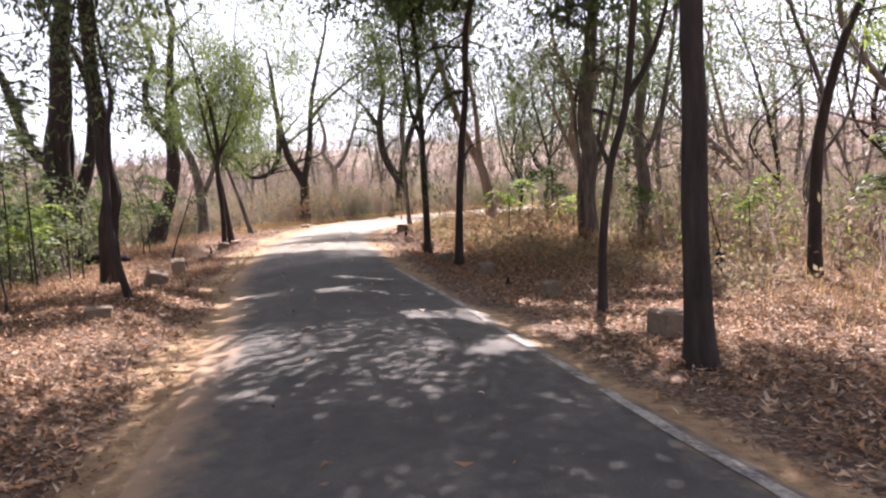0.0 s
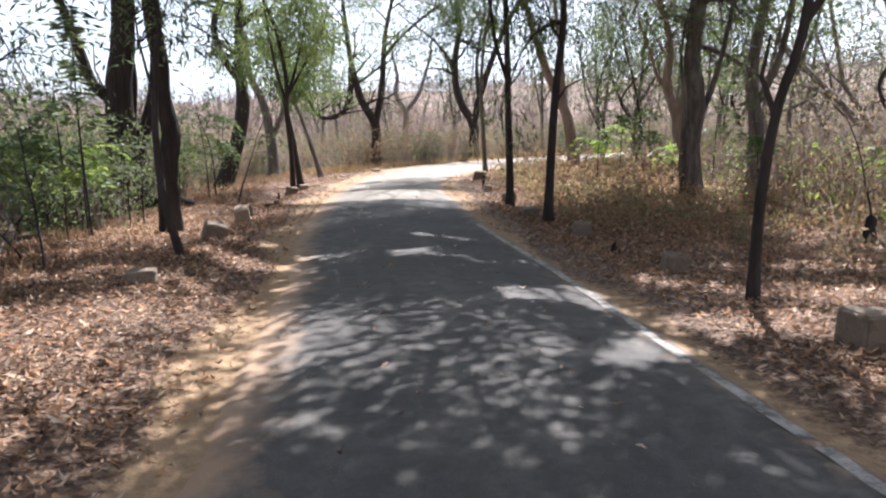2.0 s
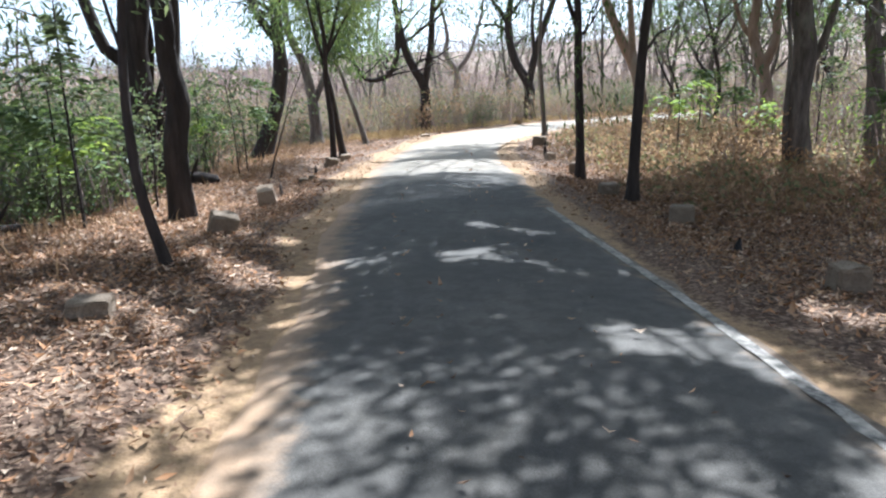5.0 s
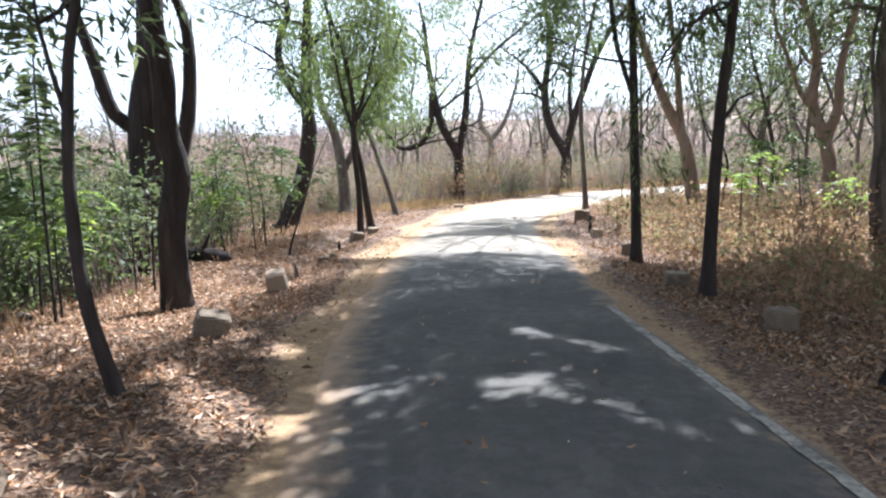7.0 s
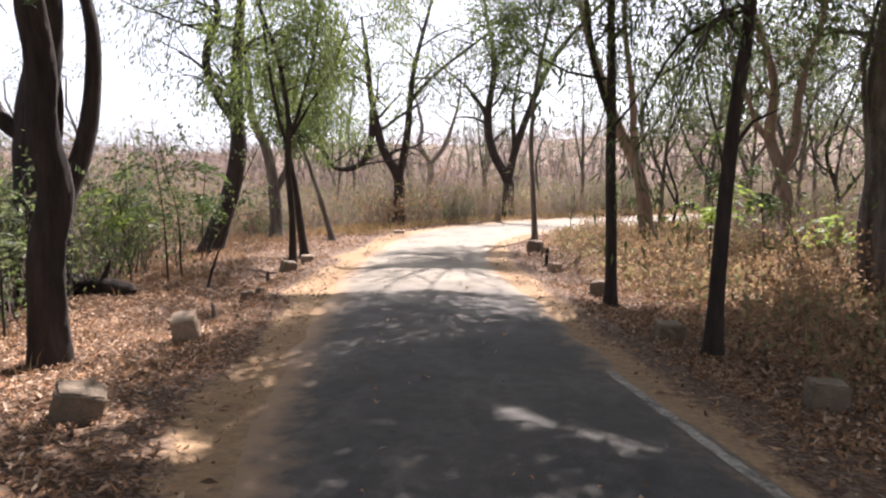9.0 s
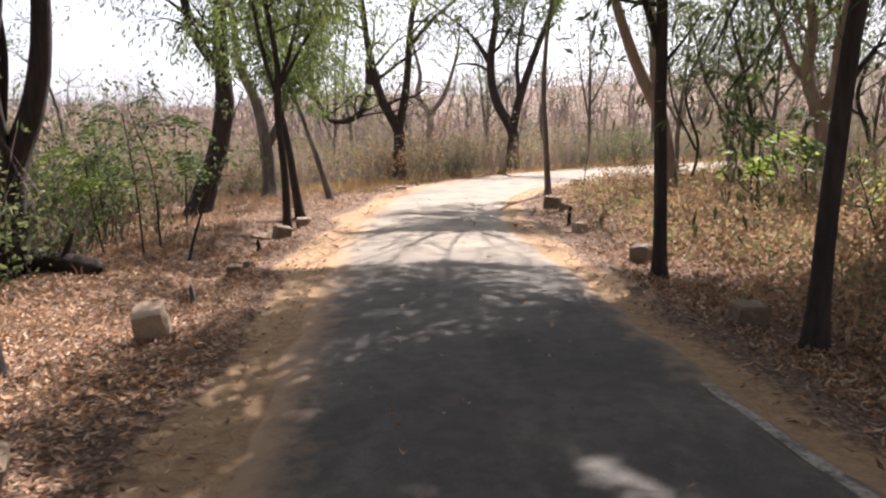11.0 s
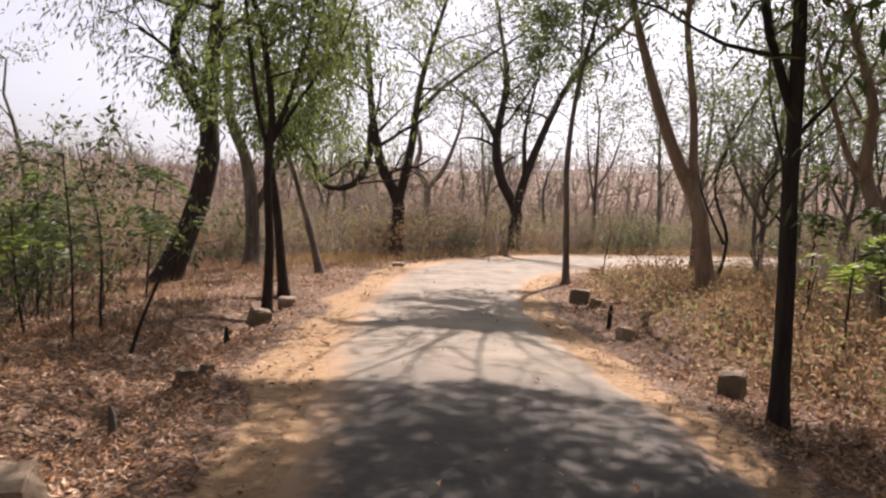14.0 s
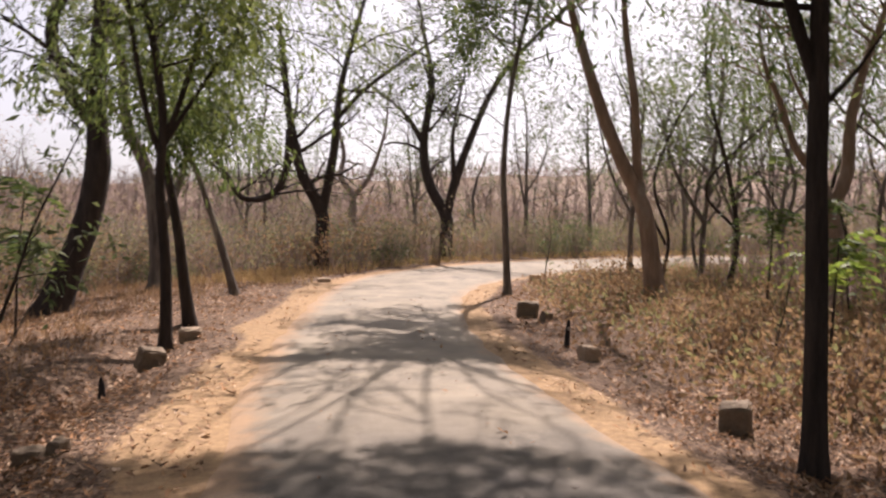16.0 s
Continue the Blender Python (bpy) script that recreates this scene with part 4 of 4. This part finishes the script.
    ob.matrix_basis = pose(x, y, ground_z(x, y) + size[2] * 0.36 + lift, tilt[0], tilt[1], turn)
    return tagged(ob, label, "stone block", "stone blocks along the road")


BLOCK = "rough granite block half sunk in leaf litter"
stone_block(2.5, 10.15, (0.30, 0.30, 0.30), 15, (0, 3), 1, "rough granite block beside a slender trunk")
stone_block(1.95, 13.25, (0.25, 0.25, 0.26), 5, (3, 0), 2, BLOCK)
stone_block(1.4, 17.1, (0.3, 0.28, 0.26), -8, (0, 4), 3, BLOCK)
stone_block(0.68, 19.75, (0.3, 0.28, 0.24), 10, (4, 0), 4, BLOCK)
stone_block(0.33, 23.6, (0.28, 0.3, 0.30), -25, (4, -5), 5, "rough granite block beside a straight slender trunk")
stone_block(-0.23, 27.1, (0.25, 0.24, 0.22), 20, (0, 5), 6, "small pale granite block in dry leaves")
stone_block(-0.55, 30.9, (0.4, 0.34, 0.34), -15, (0, 0), 7, "dark weathered granite block in dry leaves")
stone_block(-0.3, 30.3, (0.16, 0.2, 0.2), 30, (8, 6), 17, "small dark stone leaning on a block")
stone_block(1.0, 40.1, (0.34, 0.3, 0.26), 10, (0, 0), 8, "pale granite block near the bend")
stone_block(-4.86, 18.8, (0.265, 0.28, 0.3), 16, (19, -9), 9, "tilted pale granite block with sharp edges", 0.05)
stone_block(-4.15, 15.6, (0.32, 0.26, 0.28), 32, (14, 12), 10, "dark rounded boulder sunk in leaf litter")
stone_block(-3.5, 12.0, (0.28, 0.24, 0.16), 20, (3, 0), 11, "flat granite block half buried in leaves")
stone_block(-5.46, 22.4, (0.20, 0.15, 0.12), 8, (0, 0), 13, "small brown stone in dry leaves")
stone_block(-5.28, 22.46, (0.11, 0.14, 0.12), -10, (0, 5), 14, "small brown stone in dry leaves")
stone_block(-5.9, 26.0, (0.3, 0.26, 0.28), 35, (8, 10), 15, "dark rounded boulder on the ditch edge")
stone_block(-6.15, 28.35, (0.32, 0.28, 0.22), 10, (5, 0), 16, "pale stone at the foot of a dark tree")
stone_block(-5.6, 39.5, (0.4, 0.25, 0.14), 10, (5, 0), 18, "pale flat stone near the bend")


def snag(x, y, tall, radius, label, seed, lean=0.0, bark=None, pale_top=False):
    """A short burnt stump, jagged at the top."""
    rng = np.random.default_rng(seed)
    w = Wood()
    pts = spline([(0, 0, -0.08), (lean * 0.3, 0.01, tall * 0.4), (lean, 0, tall)], 0.05)
    r = np.linspace(radius * 1.25, radius * 0.75, len(pts))
    r[-1] = radius * 0.3
    w.tube(pts, r, 8, 0.14, rng)
    e = thing("stump", x, y, label, "tree stump")
    part("stem", w.mesh("stem", bark or BARK_BURNT), e)
    if pale_top:
        c = Wood()
        c.tube([(lean, 0, tall * 0.62), (lean, 0, tall * 0.74)], [radius * 1.05, radius * 1.05], 8, 0.05, rng)
        part("band", c.mesh("band", PAINT), e, "flaking pale band")
    return e


snag(-0.38, 27.93, 0.42, 0.035, "thin burnt stick stump with a pale band", 1, 0.03, None, True)
snag(-5.3, 20.65, 0.27, 0.032, "short broken brown stump in dry leaves", 2, -0.02, BARK_GREY)
snag(5.3, 15.9, 0.42, 0.09, "dark broken stump with a sprouting shoot", 3, 0.03)
snag(1.55, 14.9, 0.16, 0.05, "small charred stump in leaf litter", 4, 0.02)
snag(-5.85, 24.5, 0.24, 0.04, "short charred stump on the ditch edge", 5, 0.0)


def bare_shoot(x, y, tall, seed, label, leaves=0, leaf=None):
    """A thin upright sapling with a few side twigs."""
    rng = np.random.default_rng(seed)
    e = thing("sapling", x, y, label, "sapling", "saplings on the verges")
    w, fine, tips = Wood(), Wood(), []
    pts, d = [np.array([0, 0, -0.1])], np.array([rng.normal(0, 0.15), rng.normal(0, 0.15), 1.0])
    for k in range(6):
        d = d + rng.normal(0, 0.12, 3)
        d /= np.linalg.norm(d)
        pts.append(pts[-1] + d * tall / 6)
    line = spline(pts, 0.15)
    rad = np.linspace(0.012 + 0.004 * tall, 0.006, len(line))
    w.tube(line, rad, 6)
    for k in range(6):
        j = int(rng.integers(len(line) // 3, len(line)))
        grow(fine, line[j], np.array([rng.normal(0, 1), rng.normal(0, 1), 0.7]), tall * 0.25, 0.008, 1, rng, tips, 0, 3, 0.5, 2)
    part("stem", w.mesh("stem", BARK_DARK), e)
    part("twigwork", fine.mesh("twigwork", BARK_DARK), e, kind="stuff")
    if leaves:
        part("foliage", leaves_on(tips, leaves, rng, 0.13, 0.045, 0.5, leaf, 0.05), e)
    return e


bare_shoot(5.45, 15.9, 2.0, 41, "thin bare shoot beside a broken stump", 40, LEAF_RUST)
bare_shoot(-6.3, 18.6, 1.6, 42, "thin bare sapling in the leaf litter")
bare_shoot(-7.0, 19.2, 2.2, 43, "thin bare sapling in the leaf litter", 60, LEAF_OLIVE)
bare_shoot(-6.6, 23.4, 2.9, 44, "thin sapling with a drooping leafy tip", 160, LEAF_OLIVE)
bare_shoot(-7.6, 24.6, 2.6, 45, "thin sapling with drooping leaves", 220, LEAF_OLIVE)
bare_shoot(-4.9, 12.6, 1.9, 46, "thin bare sapling in the leaf litter", 50, LEAF_OLIVE)
bare_shoot(-5.6, 13.4, 1.4, 47, "thin bare sapling in the leaf litter")
bare_shoot(3.8, 23.6, 1.6, 48, "thin bare sapling in dry undergrowth")
bare_shoot(2.6, 27.5, 1.5, 49, "thin bare sapling in dry undergrowth", 40, LEAF_RUST)
bare_shoot(0.9, 38.0, 2.4, 50, "thin bare sapling near the bend", 50, LEAF_OLIVE)


def fallen_log(x, y, turn, length, radius, seed, label):
    """A rotting trunk on the ground with a broken branch stub."""
    rng = np.random.default_rng(seed)
    e = thing("fallen_log", x, y, label, "log")
    c, s = math.cos(radians(turn)), math.sin(radians(turn))
    w = Wood()
    line = spline([(-c * length / 2, -s * length / 2, radius * 0.6), (0, 0.05, radius * 0.9), (c * length / 2, s * length / 2, radius * 0.8)], 0.12)
    r = np.linspace(radius * 1.1, radius * 0.7, len(line))
    r[0], r[-1] = radius * 0.25, radius * 0.2
    w.tube(line, r, 12, 0.15, rng)
    part("trunk", w.mesh("trunk", BARK_DARK), e)
    q = Wood()
    q.tube([(0.1 * c, 0.1 * s, radius), (0.2 * c, 0.2 * s + 0.1, radius + 0.25), (0.3 * c, 0.3 * s + 0.1, radius + 0.4)], [radius * 0.35, radius * 0.25, radius * 0.1], 6, 0.05, rng)
    part("branch_stub", q.mesh("branch_stub", BARK_DARK), e)
    return e


fallen_log(-8.2, 16.6, 35, 1.9, 0.12, 2, "dark rotting log in the leaf litter")
# a log shape put in for the dark mound beside the huge trunk
fallen_log(-7.95, 22.25, -28, 2.0, 0.17, 3, "thick dark log-shaped mound beside a huge trunk")


# ---------------------------------------------------------------- leafy saplings with feathered leaves
def feather_plant(seed, tall, fronds, leaf, label):
    rng = np.random.default_rng(seed)
    e = thing("sapling", 0, 0, label, "sapling", "feather-leaved saplings", 0)
    w, fine = Wood(), Wood()
    stem = spline([(0, 0, -0.1), (0.04, 0.02, tall * 0.5), (0.02, -0.03, tall)], 0.2)
    w.tube(stem, np.linspace(0.02, 0.008, len(stem)), 6)
    pos, way = [], []
    for k in range(fronds):
        z = tall * rng.uniform(0.45, 1.0)
        a = rng.uniform(0, 6.28)
        n = 9
        out = np.array([math.cos(a), math.sin(a), 0])
        reach = rng.uniform(0.45, 0.8)
        p = [np.array([0.02, 0, z]) + out * reach * u + np.array([0, 0, 0.28 * math.sin(u * 2.4) - 0.3 * u * u]) for u in np.linspace(0, 1, n)]
        fine.tube(p, np.linspace(0.006, 0.002, n), 3)
        side = np.array([-out[1], out[0], 0])
        for i in range(1, n):
            for q in (-1, 1):
                pos.append(p[i])
                way.append(side * q + out * 0.45 + np.array([0, 0, -0.25]) + rng.normal(0, 0.12, 3))
            pos.append((p[i] + p[i - 1]) / 2)
            way.append(side * rng.choice([-1, 1]) + out * 0.4 + np.array([0, 0, -0.2]))
    part("stem", w.mesh("stem", BARK_DARK), e)
    part("leafstalk", fine.mesh("leafstalk", leaf), e, kind="stuff")
    pos, way = np.array(pos), np.array(way)
    part("foliage", leaf_mesh("foliage", pos, way, rng.uniform(0.13, 0.2, len(pos)), 0.045, leaf, rng), e)
    return e


plants = [feather_plant(300, 1.9, 14, LEAF_GREEN, "slender sapling with feathered dark green leaves"),
          feather_plant(301, 1.3, 9, LEAF_BRIGHT, "slender sapling with feathered fresh green leaves"),
          feather_plant(302, 2.3, 16, LEAF_GREEN, "tall sapling with feathered green leaves"),
          feather_plant(303, 2.6, 12, LEAF_OLIVE, "tall sapling with feathered olive leaves")]
rng = np.random.default_rng(9)
spots = [(-7.6, 17.5), (2.9, 26.6), (-8.6, 18.6), (-6.5, 16.4), (-9.6, 20.2), (-6.5, 13.4), (-8.6, 15.8), (-9.9, 17.2), (-7.2, 12.0), (-8.4, 24.2), (-9.4, 26.0),
         (-7.4, 23.6), (-8.8, 28.3), (4.6, 24.4), (5.6, 21.2), (6.1, 26.3), (5.2, 30.0), (6.8, 18.0), (4.4, 31.6), (-10.6, 24.0), (-11.4, 21.4), (-5.8, 10.4), (-6.8, 9.0), (7.4, 13.0), (8.4, 16.0), (-6.9, 17.0), (-8.0, 13.2), (-7.2, 19.0), (-10.4, 15.6), (-9.2, 13.0), (-6.2, 11.4), (-7.6, 10.6), (-10.6, 19.0), (-8.9, 16.9), (-7.8, 15.9)]
scatter(plants, spots, rng, 0.8, 1.3)


# ---------------------------------------------------------------- leaf litter, straw and stalks
def verge_points(count, rng, box, density):
    """Random places whose chance is given by density(lateral distance, side, y)."""
    out = []
    total = 0
    while total < count:
        x, y = rng.uniform(box[0], box[1], count), rng.uniform(box[2], box[3], count)
        d, s = lateral(x, y)
        keep = rng.random(count) < density(d, s, y, x)
        p = np.stack([x[keep], y[keep]], axis=1)
        out.append(p)
        total += len(p)
    p = np.vstack(out)[:count]
    return p, height(p[:, 0], p[:, 1])


def litter_leaves(count, seed, box, density, size, name, label, material, lift=0.012):
    """Fallen leaves: curled blades of two folded quads, lying at all angles."""
    rng = np.random.default_rng(seed)
    p, z = verge_points(count, rng, box, density)
    n = len(p)
    a = rng.uniform(0, 6.28, n)
    L = size * np.clip(rng.lognormal(-0.08, 0.38, n), 0.35, 1.7)
    W = L * rng.uniform(0.2, 0.42, n)
    pitch, curl, roll = rng.normal(0, 0.28, n), rng.normal(0.18, 0.16, n), rng.normal(0, 0.35, n)
    fx, fy = np.cos(a), np.sin(a)
    base = np.stack([p[:, 0], p[:, 1], z + lift + np.abs(rng.normal(0, 0.014, n))], axis=1)
    fwd = np.stack([fx * np.cos(pitch), fy * np.cos(pitch), np.sin(pitch)], axis=1)
    side = np.stack([-fy * np.cos(roll), fx * np.cos(roll), np.sin(roll)], axis=1)
    up = np.array([0, 0, 1.0])
    l, w, c = L[:, None], W[:, None], curl[:, None]
    v = np.stack([base - fwd * l * 0.5 + up * l * c, base - side * w * 0.5 + up * w * 0.3, base, base + side * w * 0.5 + up * w * 0.3, base + fwd * l * 0.5 + up * l * c], axis=1)
    v[..., 2] = np.maximum(v[..., 2], z[:, None] + 0.003)
    i = np.arange(n)[:, None] * 5
    f = np.concatenate([i + np.array([0, 2, 1]), i + np.array([0, 3, 2]), i + np.array([1, 2, 4]), i + np.array([2, 3, 4])])
    return tagged(new(name, mesh_of(name, v.reshape(-1, 3), f, material)), label, "leaf litter", kind="stuff")


def near_density(d, s, y, x):
    """Thin on the shoulders, thick past them, thinning again far into the woods."""
    start = np.where(s < 0, 0.2 - 0.2 * (1 - smooth(11, 16, y)), 0.12) + 0.3 * smooth(16, 22, y) + 0.2 * wave(x, y, 8, 0.8)
    v = smooth(start, start + 0.8, d) * (1 - 0.75 * smooth(4.5, 9, d))
    v = v * np.where(y < 22, 1.0, 0.75) * (0.55 + 0.45 * smooth(-0.6, 0.5, wave(x, y, 14, 1.1)))
    return np.where(d < 0, 0.0, np.clip(v, 0.1, 1) * (d > 0.1))


litter_leaves(190000, 1, (-11, 8, 4, 25), near_density, 0.066, "fallen_leaves", "brown and tan dry leaves thick on the verges", LEAF_DRY)
litter_leaves(44000, 2, (-16, 14, 24, 46), near_density, 0.085, "fallen_leaves", "brown and tan dry leaves under the trees", LEAF_DRY)
litter_leaves(240, 3, (-6, 3, 5, 34), lambda d, s, y, x: np.where(d < -0.65, 0.25 + 0.75 * (d > -1.1), 0.0), 0.065, "fallen_leaves", "scattered dry leaves on the asphalt", LEAF_DRY, 0.166)


def stalks(count, seed, box, density, tall, name, label, material, width=0.007):
    """Dry grass: bent blades of two quads."""
    rng = np.random.default_rng(seed)
    p, z = verge_points(count // 4, rng, box, density)
    p, z = np.repeat(p, 4, axis=0), np.repeat(z, 4)
    n = len(p)
    p = p + rng.normal(0, 0.07, (n, 2))
    a, h = rng.uniform(0, 6.28, n), tall * rng.uniform(0.35, 1.2, n)
    tip = h * rng.uniform(0.15, 0.75, n)
    base = np.stack([p[:, 0], p[:, 1], z - 0.02], axis=1)
    out = np.stack([np.cos(a), np.sin(a), np.zeros(n)], axis=1)
    b = rng.uniform(0, 6.28, n)
    w = np.stack([np.cos(b), np.sin(b), np.zeros(n)], axis=1) * width
    up = np.array([0, 0, 1.0])
    mid = base + up * (h * 0.6)[:, None] + out * (tip * 0.3)[:, None]
    end = base + up * h[:, None] + out * tip[:, None]
    v = np.stack([base - w, base + w, mid + w * 0.8, mid - w * 0.8, end], axis=1)
    i = np.arange(n)[:, None] * 5
    return tagged(new(name, mesh_of(name, v.reshape(-1, 3), [i + np.array([0, 1, 2, 3]), i + np.array([3, 2, 4])], material)), label, "dry grass", kind="stuff")


def right_density(d, s, y, x):
    thick = smooth(1.8, 4.5, d) * (1 - 0.5 * smooth(9, 16, d)) * (0.3 + 0.7 * smooth(-0.3, 0.5, wave(x, y, 31, 0.7)))
    clear = smooth(0.7, 1.5, np.hypot(x - 3.0, y - 34.2))
    return np.where(s > 0, thick * clear, 0.0)


def left_density(d, s, y, x):
    thick = smooth(1.6, 3.6, d) * (1 - 0.6 * smooth(9, 16, d)) * (0.25 + 0.75 * smooth(-0.3, 0.5, wave(x, y, 32, 0.7)))
    return np.where(s < 0, thick, 0.0)


stalks(20000, 5, (0, 18, 9, 48), right_density, 0.23, "dry_grass", "rust and straw coloured dry grass on the verge", LEAF_RUST)
stalks(3600, 6, (0, 18, 9, 48), right_density, 0.42, "dry_grass", "straw coloured tall dry stalks", STRAW, 0.005)
stalks(16000, 7, (-18, -2, 5, 46), left_density, 0.26, "dry_grass", "rust and straw coloured dry grass under the trees", LEAF_RUST)
stalks(9000, 8, (-14, 24, 38, 62), lambda d, s, y, x: smooth(0.6, 1.4, d) * (1 - smooth(3, 6, d)) * (s < 0), 0.34, "dry_grass", "straw coloured dry grass along the bend", STRAW, 0.008)


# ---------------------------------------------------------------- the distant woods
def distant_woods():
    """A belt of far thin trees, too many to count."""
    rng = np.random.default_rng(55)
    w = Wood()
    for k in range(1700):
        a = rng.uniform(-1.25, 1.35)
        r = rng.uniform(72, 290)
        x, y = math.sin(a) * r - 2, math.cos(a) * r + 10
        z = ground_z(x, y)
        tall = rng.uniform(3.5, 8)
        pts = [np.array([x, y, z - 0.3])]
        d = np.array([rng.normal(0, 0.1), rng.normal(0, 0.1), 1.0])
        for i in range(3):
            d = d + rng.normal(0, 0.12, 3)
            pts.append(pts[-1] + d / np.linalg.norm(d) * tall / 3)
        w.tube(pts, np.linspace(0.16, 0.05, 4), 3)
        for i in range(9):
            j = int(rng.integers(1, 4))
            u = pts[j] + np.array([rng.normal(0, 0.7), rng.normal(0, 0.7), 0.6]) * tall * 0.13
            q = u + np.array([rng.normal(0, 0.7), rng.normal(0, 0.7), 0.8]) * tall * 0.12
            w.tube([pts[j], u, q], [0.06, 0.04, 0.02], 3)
    return tagged(new("distant_woods", w.mesh("distant_woods", BARK_PALE)), "pale bare woods in the far distance", "woods", kind="stuff")


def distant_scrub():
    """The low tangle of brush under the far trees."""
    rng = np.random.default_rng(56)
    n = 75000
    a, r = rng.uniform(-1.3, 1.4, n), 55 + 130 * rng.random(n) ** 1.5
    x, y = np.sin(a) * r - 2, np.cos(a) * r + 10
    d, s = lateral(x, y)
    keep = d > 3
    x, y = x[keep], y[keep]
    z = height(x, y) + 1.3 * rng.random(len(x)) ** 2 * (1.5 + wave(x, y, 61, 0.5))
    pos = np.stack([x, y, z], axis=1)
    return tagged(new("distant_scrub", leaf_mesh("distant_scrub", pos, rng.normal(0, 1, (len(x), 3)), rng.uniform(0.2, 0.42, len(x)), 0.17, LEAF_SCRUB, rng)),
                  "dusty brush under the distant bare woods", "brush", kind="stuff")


def thicket(count, seed, box, allowed, tall, name, label, material, size):
    """A tangle of shrubs that grow into one another: leaves in uneven clumps."""
    rng = np.random.default_rng(seed)
    x, y = rng.uniform(box[0], box[1], count), rng.uniform(box[2], box[3], count)
    d, s = lateral(x, y)
    clump = 0.5 + 0.5 * wave(x, y, seed, 0.9)
    keep = rng.random(count) < allowed(d, s, x, y) * np.clip(clump + 0.25, 0, 1)
    x, y, clump = x[keep], y[keep], clump[keep]
    n = len(x)
    z = height(x, y) + tall * np.clip(0.45 + 0.75 * clump, 0.3, 1.25) * rng.random(n) ** 1.15
    way = rng.normal(0, 1, (n, 3)) + np.array([0, 0, 0.3])
    return tagged(new(name, leaf_mesh(name, np.stack([x, y, z], axis=1), way, size[0] * rng.uniform(0.6, 1.4, n), size[1], material, rng)), label, "brush", kind="stuff")


def far_left(d, s, x, y):
    near = 3.4 + 3.4 * smooth(23, 27, y)
    return (s < 0) * smooth(near, near + 1.8, d) * (1 - 0.5 * smooth(12, 22, d)) * (y > 19)


def past_bend(d, s, x, y):
    return (s < 0) * smooth(0.8, 1.6, d) * (1 - 0.4 * smooth(6, 16, d))


def far_right(d, s, x, y):
    return (s > 0) * smooth(4.5, 8, d) * (1 - 0.4 * smooth(12, 22, d))


thicket(130000, 91, (-30, -7, 19, 50), far_left, 1.75, "thicket", "grey-olive thicket of dusty shrubs under the trees", LEAF_THICKET, (0.13, 0.05))
thicket(110000, 92, (-22, 34, 43, 78), past_bend, 1.9, "thicket", "grey-olive thicket along the outside of the bend", LEAF_THICKET, (0.15, 0.055))
thicket(60000, 90, (-22, 34, 43, 78), past_bend, 2.5, "thicket", "darker olive shrubs along the outside of the bend", LEAF_OLIVE, (0.15, 0.055))
thicket(70000, 93, (5, 34, 10, 50), far_right, 1.35, "thicket", "dry brown and olive thicket among thin trees", LEAF_SCRUB, (0.13, 0.045))
thicket(16000, 94, (5, 22, 12, 42), far_right, 1.5, "thicket", "yellow-green sprigs in the dry thicket", LEAF_BRIGHT, (0.12, 0.05))
thicket(64000, 98, (-1, 16, 17, 46), lambda d, s, x, y: (s > 0) * smooth(1.1, 2.4, d) * (1 - 0.6 * smooth(7, 12, d)), 0.42, "undergrowth", "low dry rust and straw undergrowth on the verge", LEAF_RUST, (0.11, 0.045))
thicket(26000, 99, (-1, 16, 17, 46), lambda d, s, x, y: (s > 0) * smooth(1.3, 2.8, d) * (1 - 0.6 * smooth(7, 12, d)), 0.5, "undergrowth", "olive green sprigs in the dry undergrowth", LEAF_THICKET, (0.12, 0.05))
stalks(12000, 95, (-28, -7, 19, 50), lambda d, s, y, x: far_left(d, s, x, y), 2.0, "thicket_stems", "thin pale stems of the thicket", TWIG_HAZE, 0.008)
stalks(14000, 96, (-22, 34, 43, 78), lambda d, s, y, x: past_bend(d, s, x, y), 2.2, "thicket_stems", "thin pale stems along the bend", TWIG_HAZE, 0.009)
stalks(12000, 97, (5, 34, 10, 50), lambda d, s, y, x: far_right(d, s, x, y), 1.9, "thicket_stems", "thin pale stems among thin trees", TWIG_HAZE, 0.008)


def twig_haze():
    """The fine bare twigs of the far woods, massed over the rising land; their pale mauve stands in for haze."""
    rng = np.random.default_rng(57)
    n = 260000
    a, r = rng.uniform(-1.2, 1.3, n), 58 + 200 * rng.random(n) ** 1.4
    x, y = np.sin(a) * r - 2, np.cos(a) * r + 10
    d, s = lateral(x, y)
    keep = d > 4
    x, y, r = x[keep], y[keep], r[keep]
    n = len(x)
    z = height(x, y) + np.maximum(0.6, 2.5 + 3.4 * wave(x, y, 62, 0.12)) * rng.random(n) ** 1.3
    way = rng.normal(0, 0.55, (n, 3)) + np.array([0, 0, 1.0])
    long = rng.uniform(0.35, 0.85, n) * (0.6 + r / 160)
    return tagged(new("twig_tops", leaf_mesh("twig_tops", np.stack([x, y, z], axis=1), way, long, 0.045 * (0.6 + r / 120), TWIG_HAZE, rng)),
                  "mass of bare twigs on the rising land, coloured mauve-brown as in haze", "woods", kind="stuff")


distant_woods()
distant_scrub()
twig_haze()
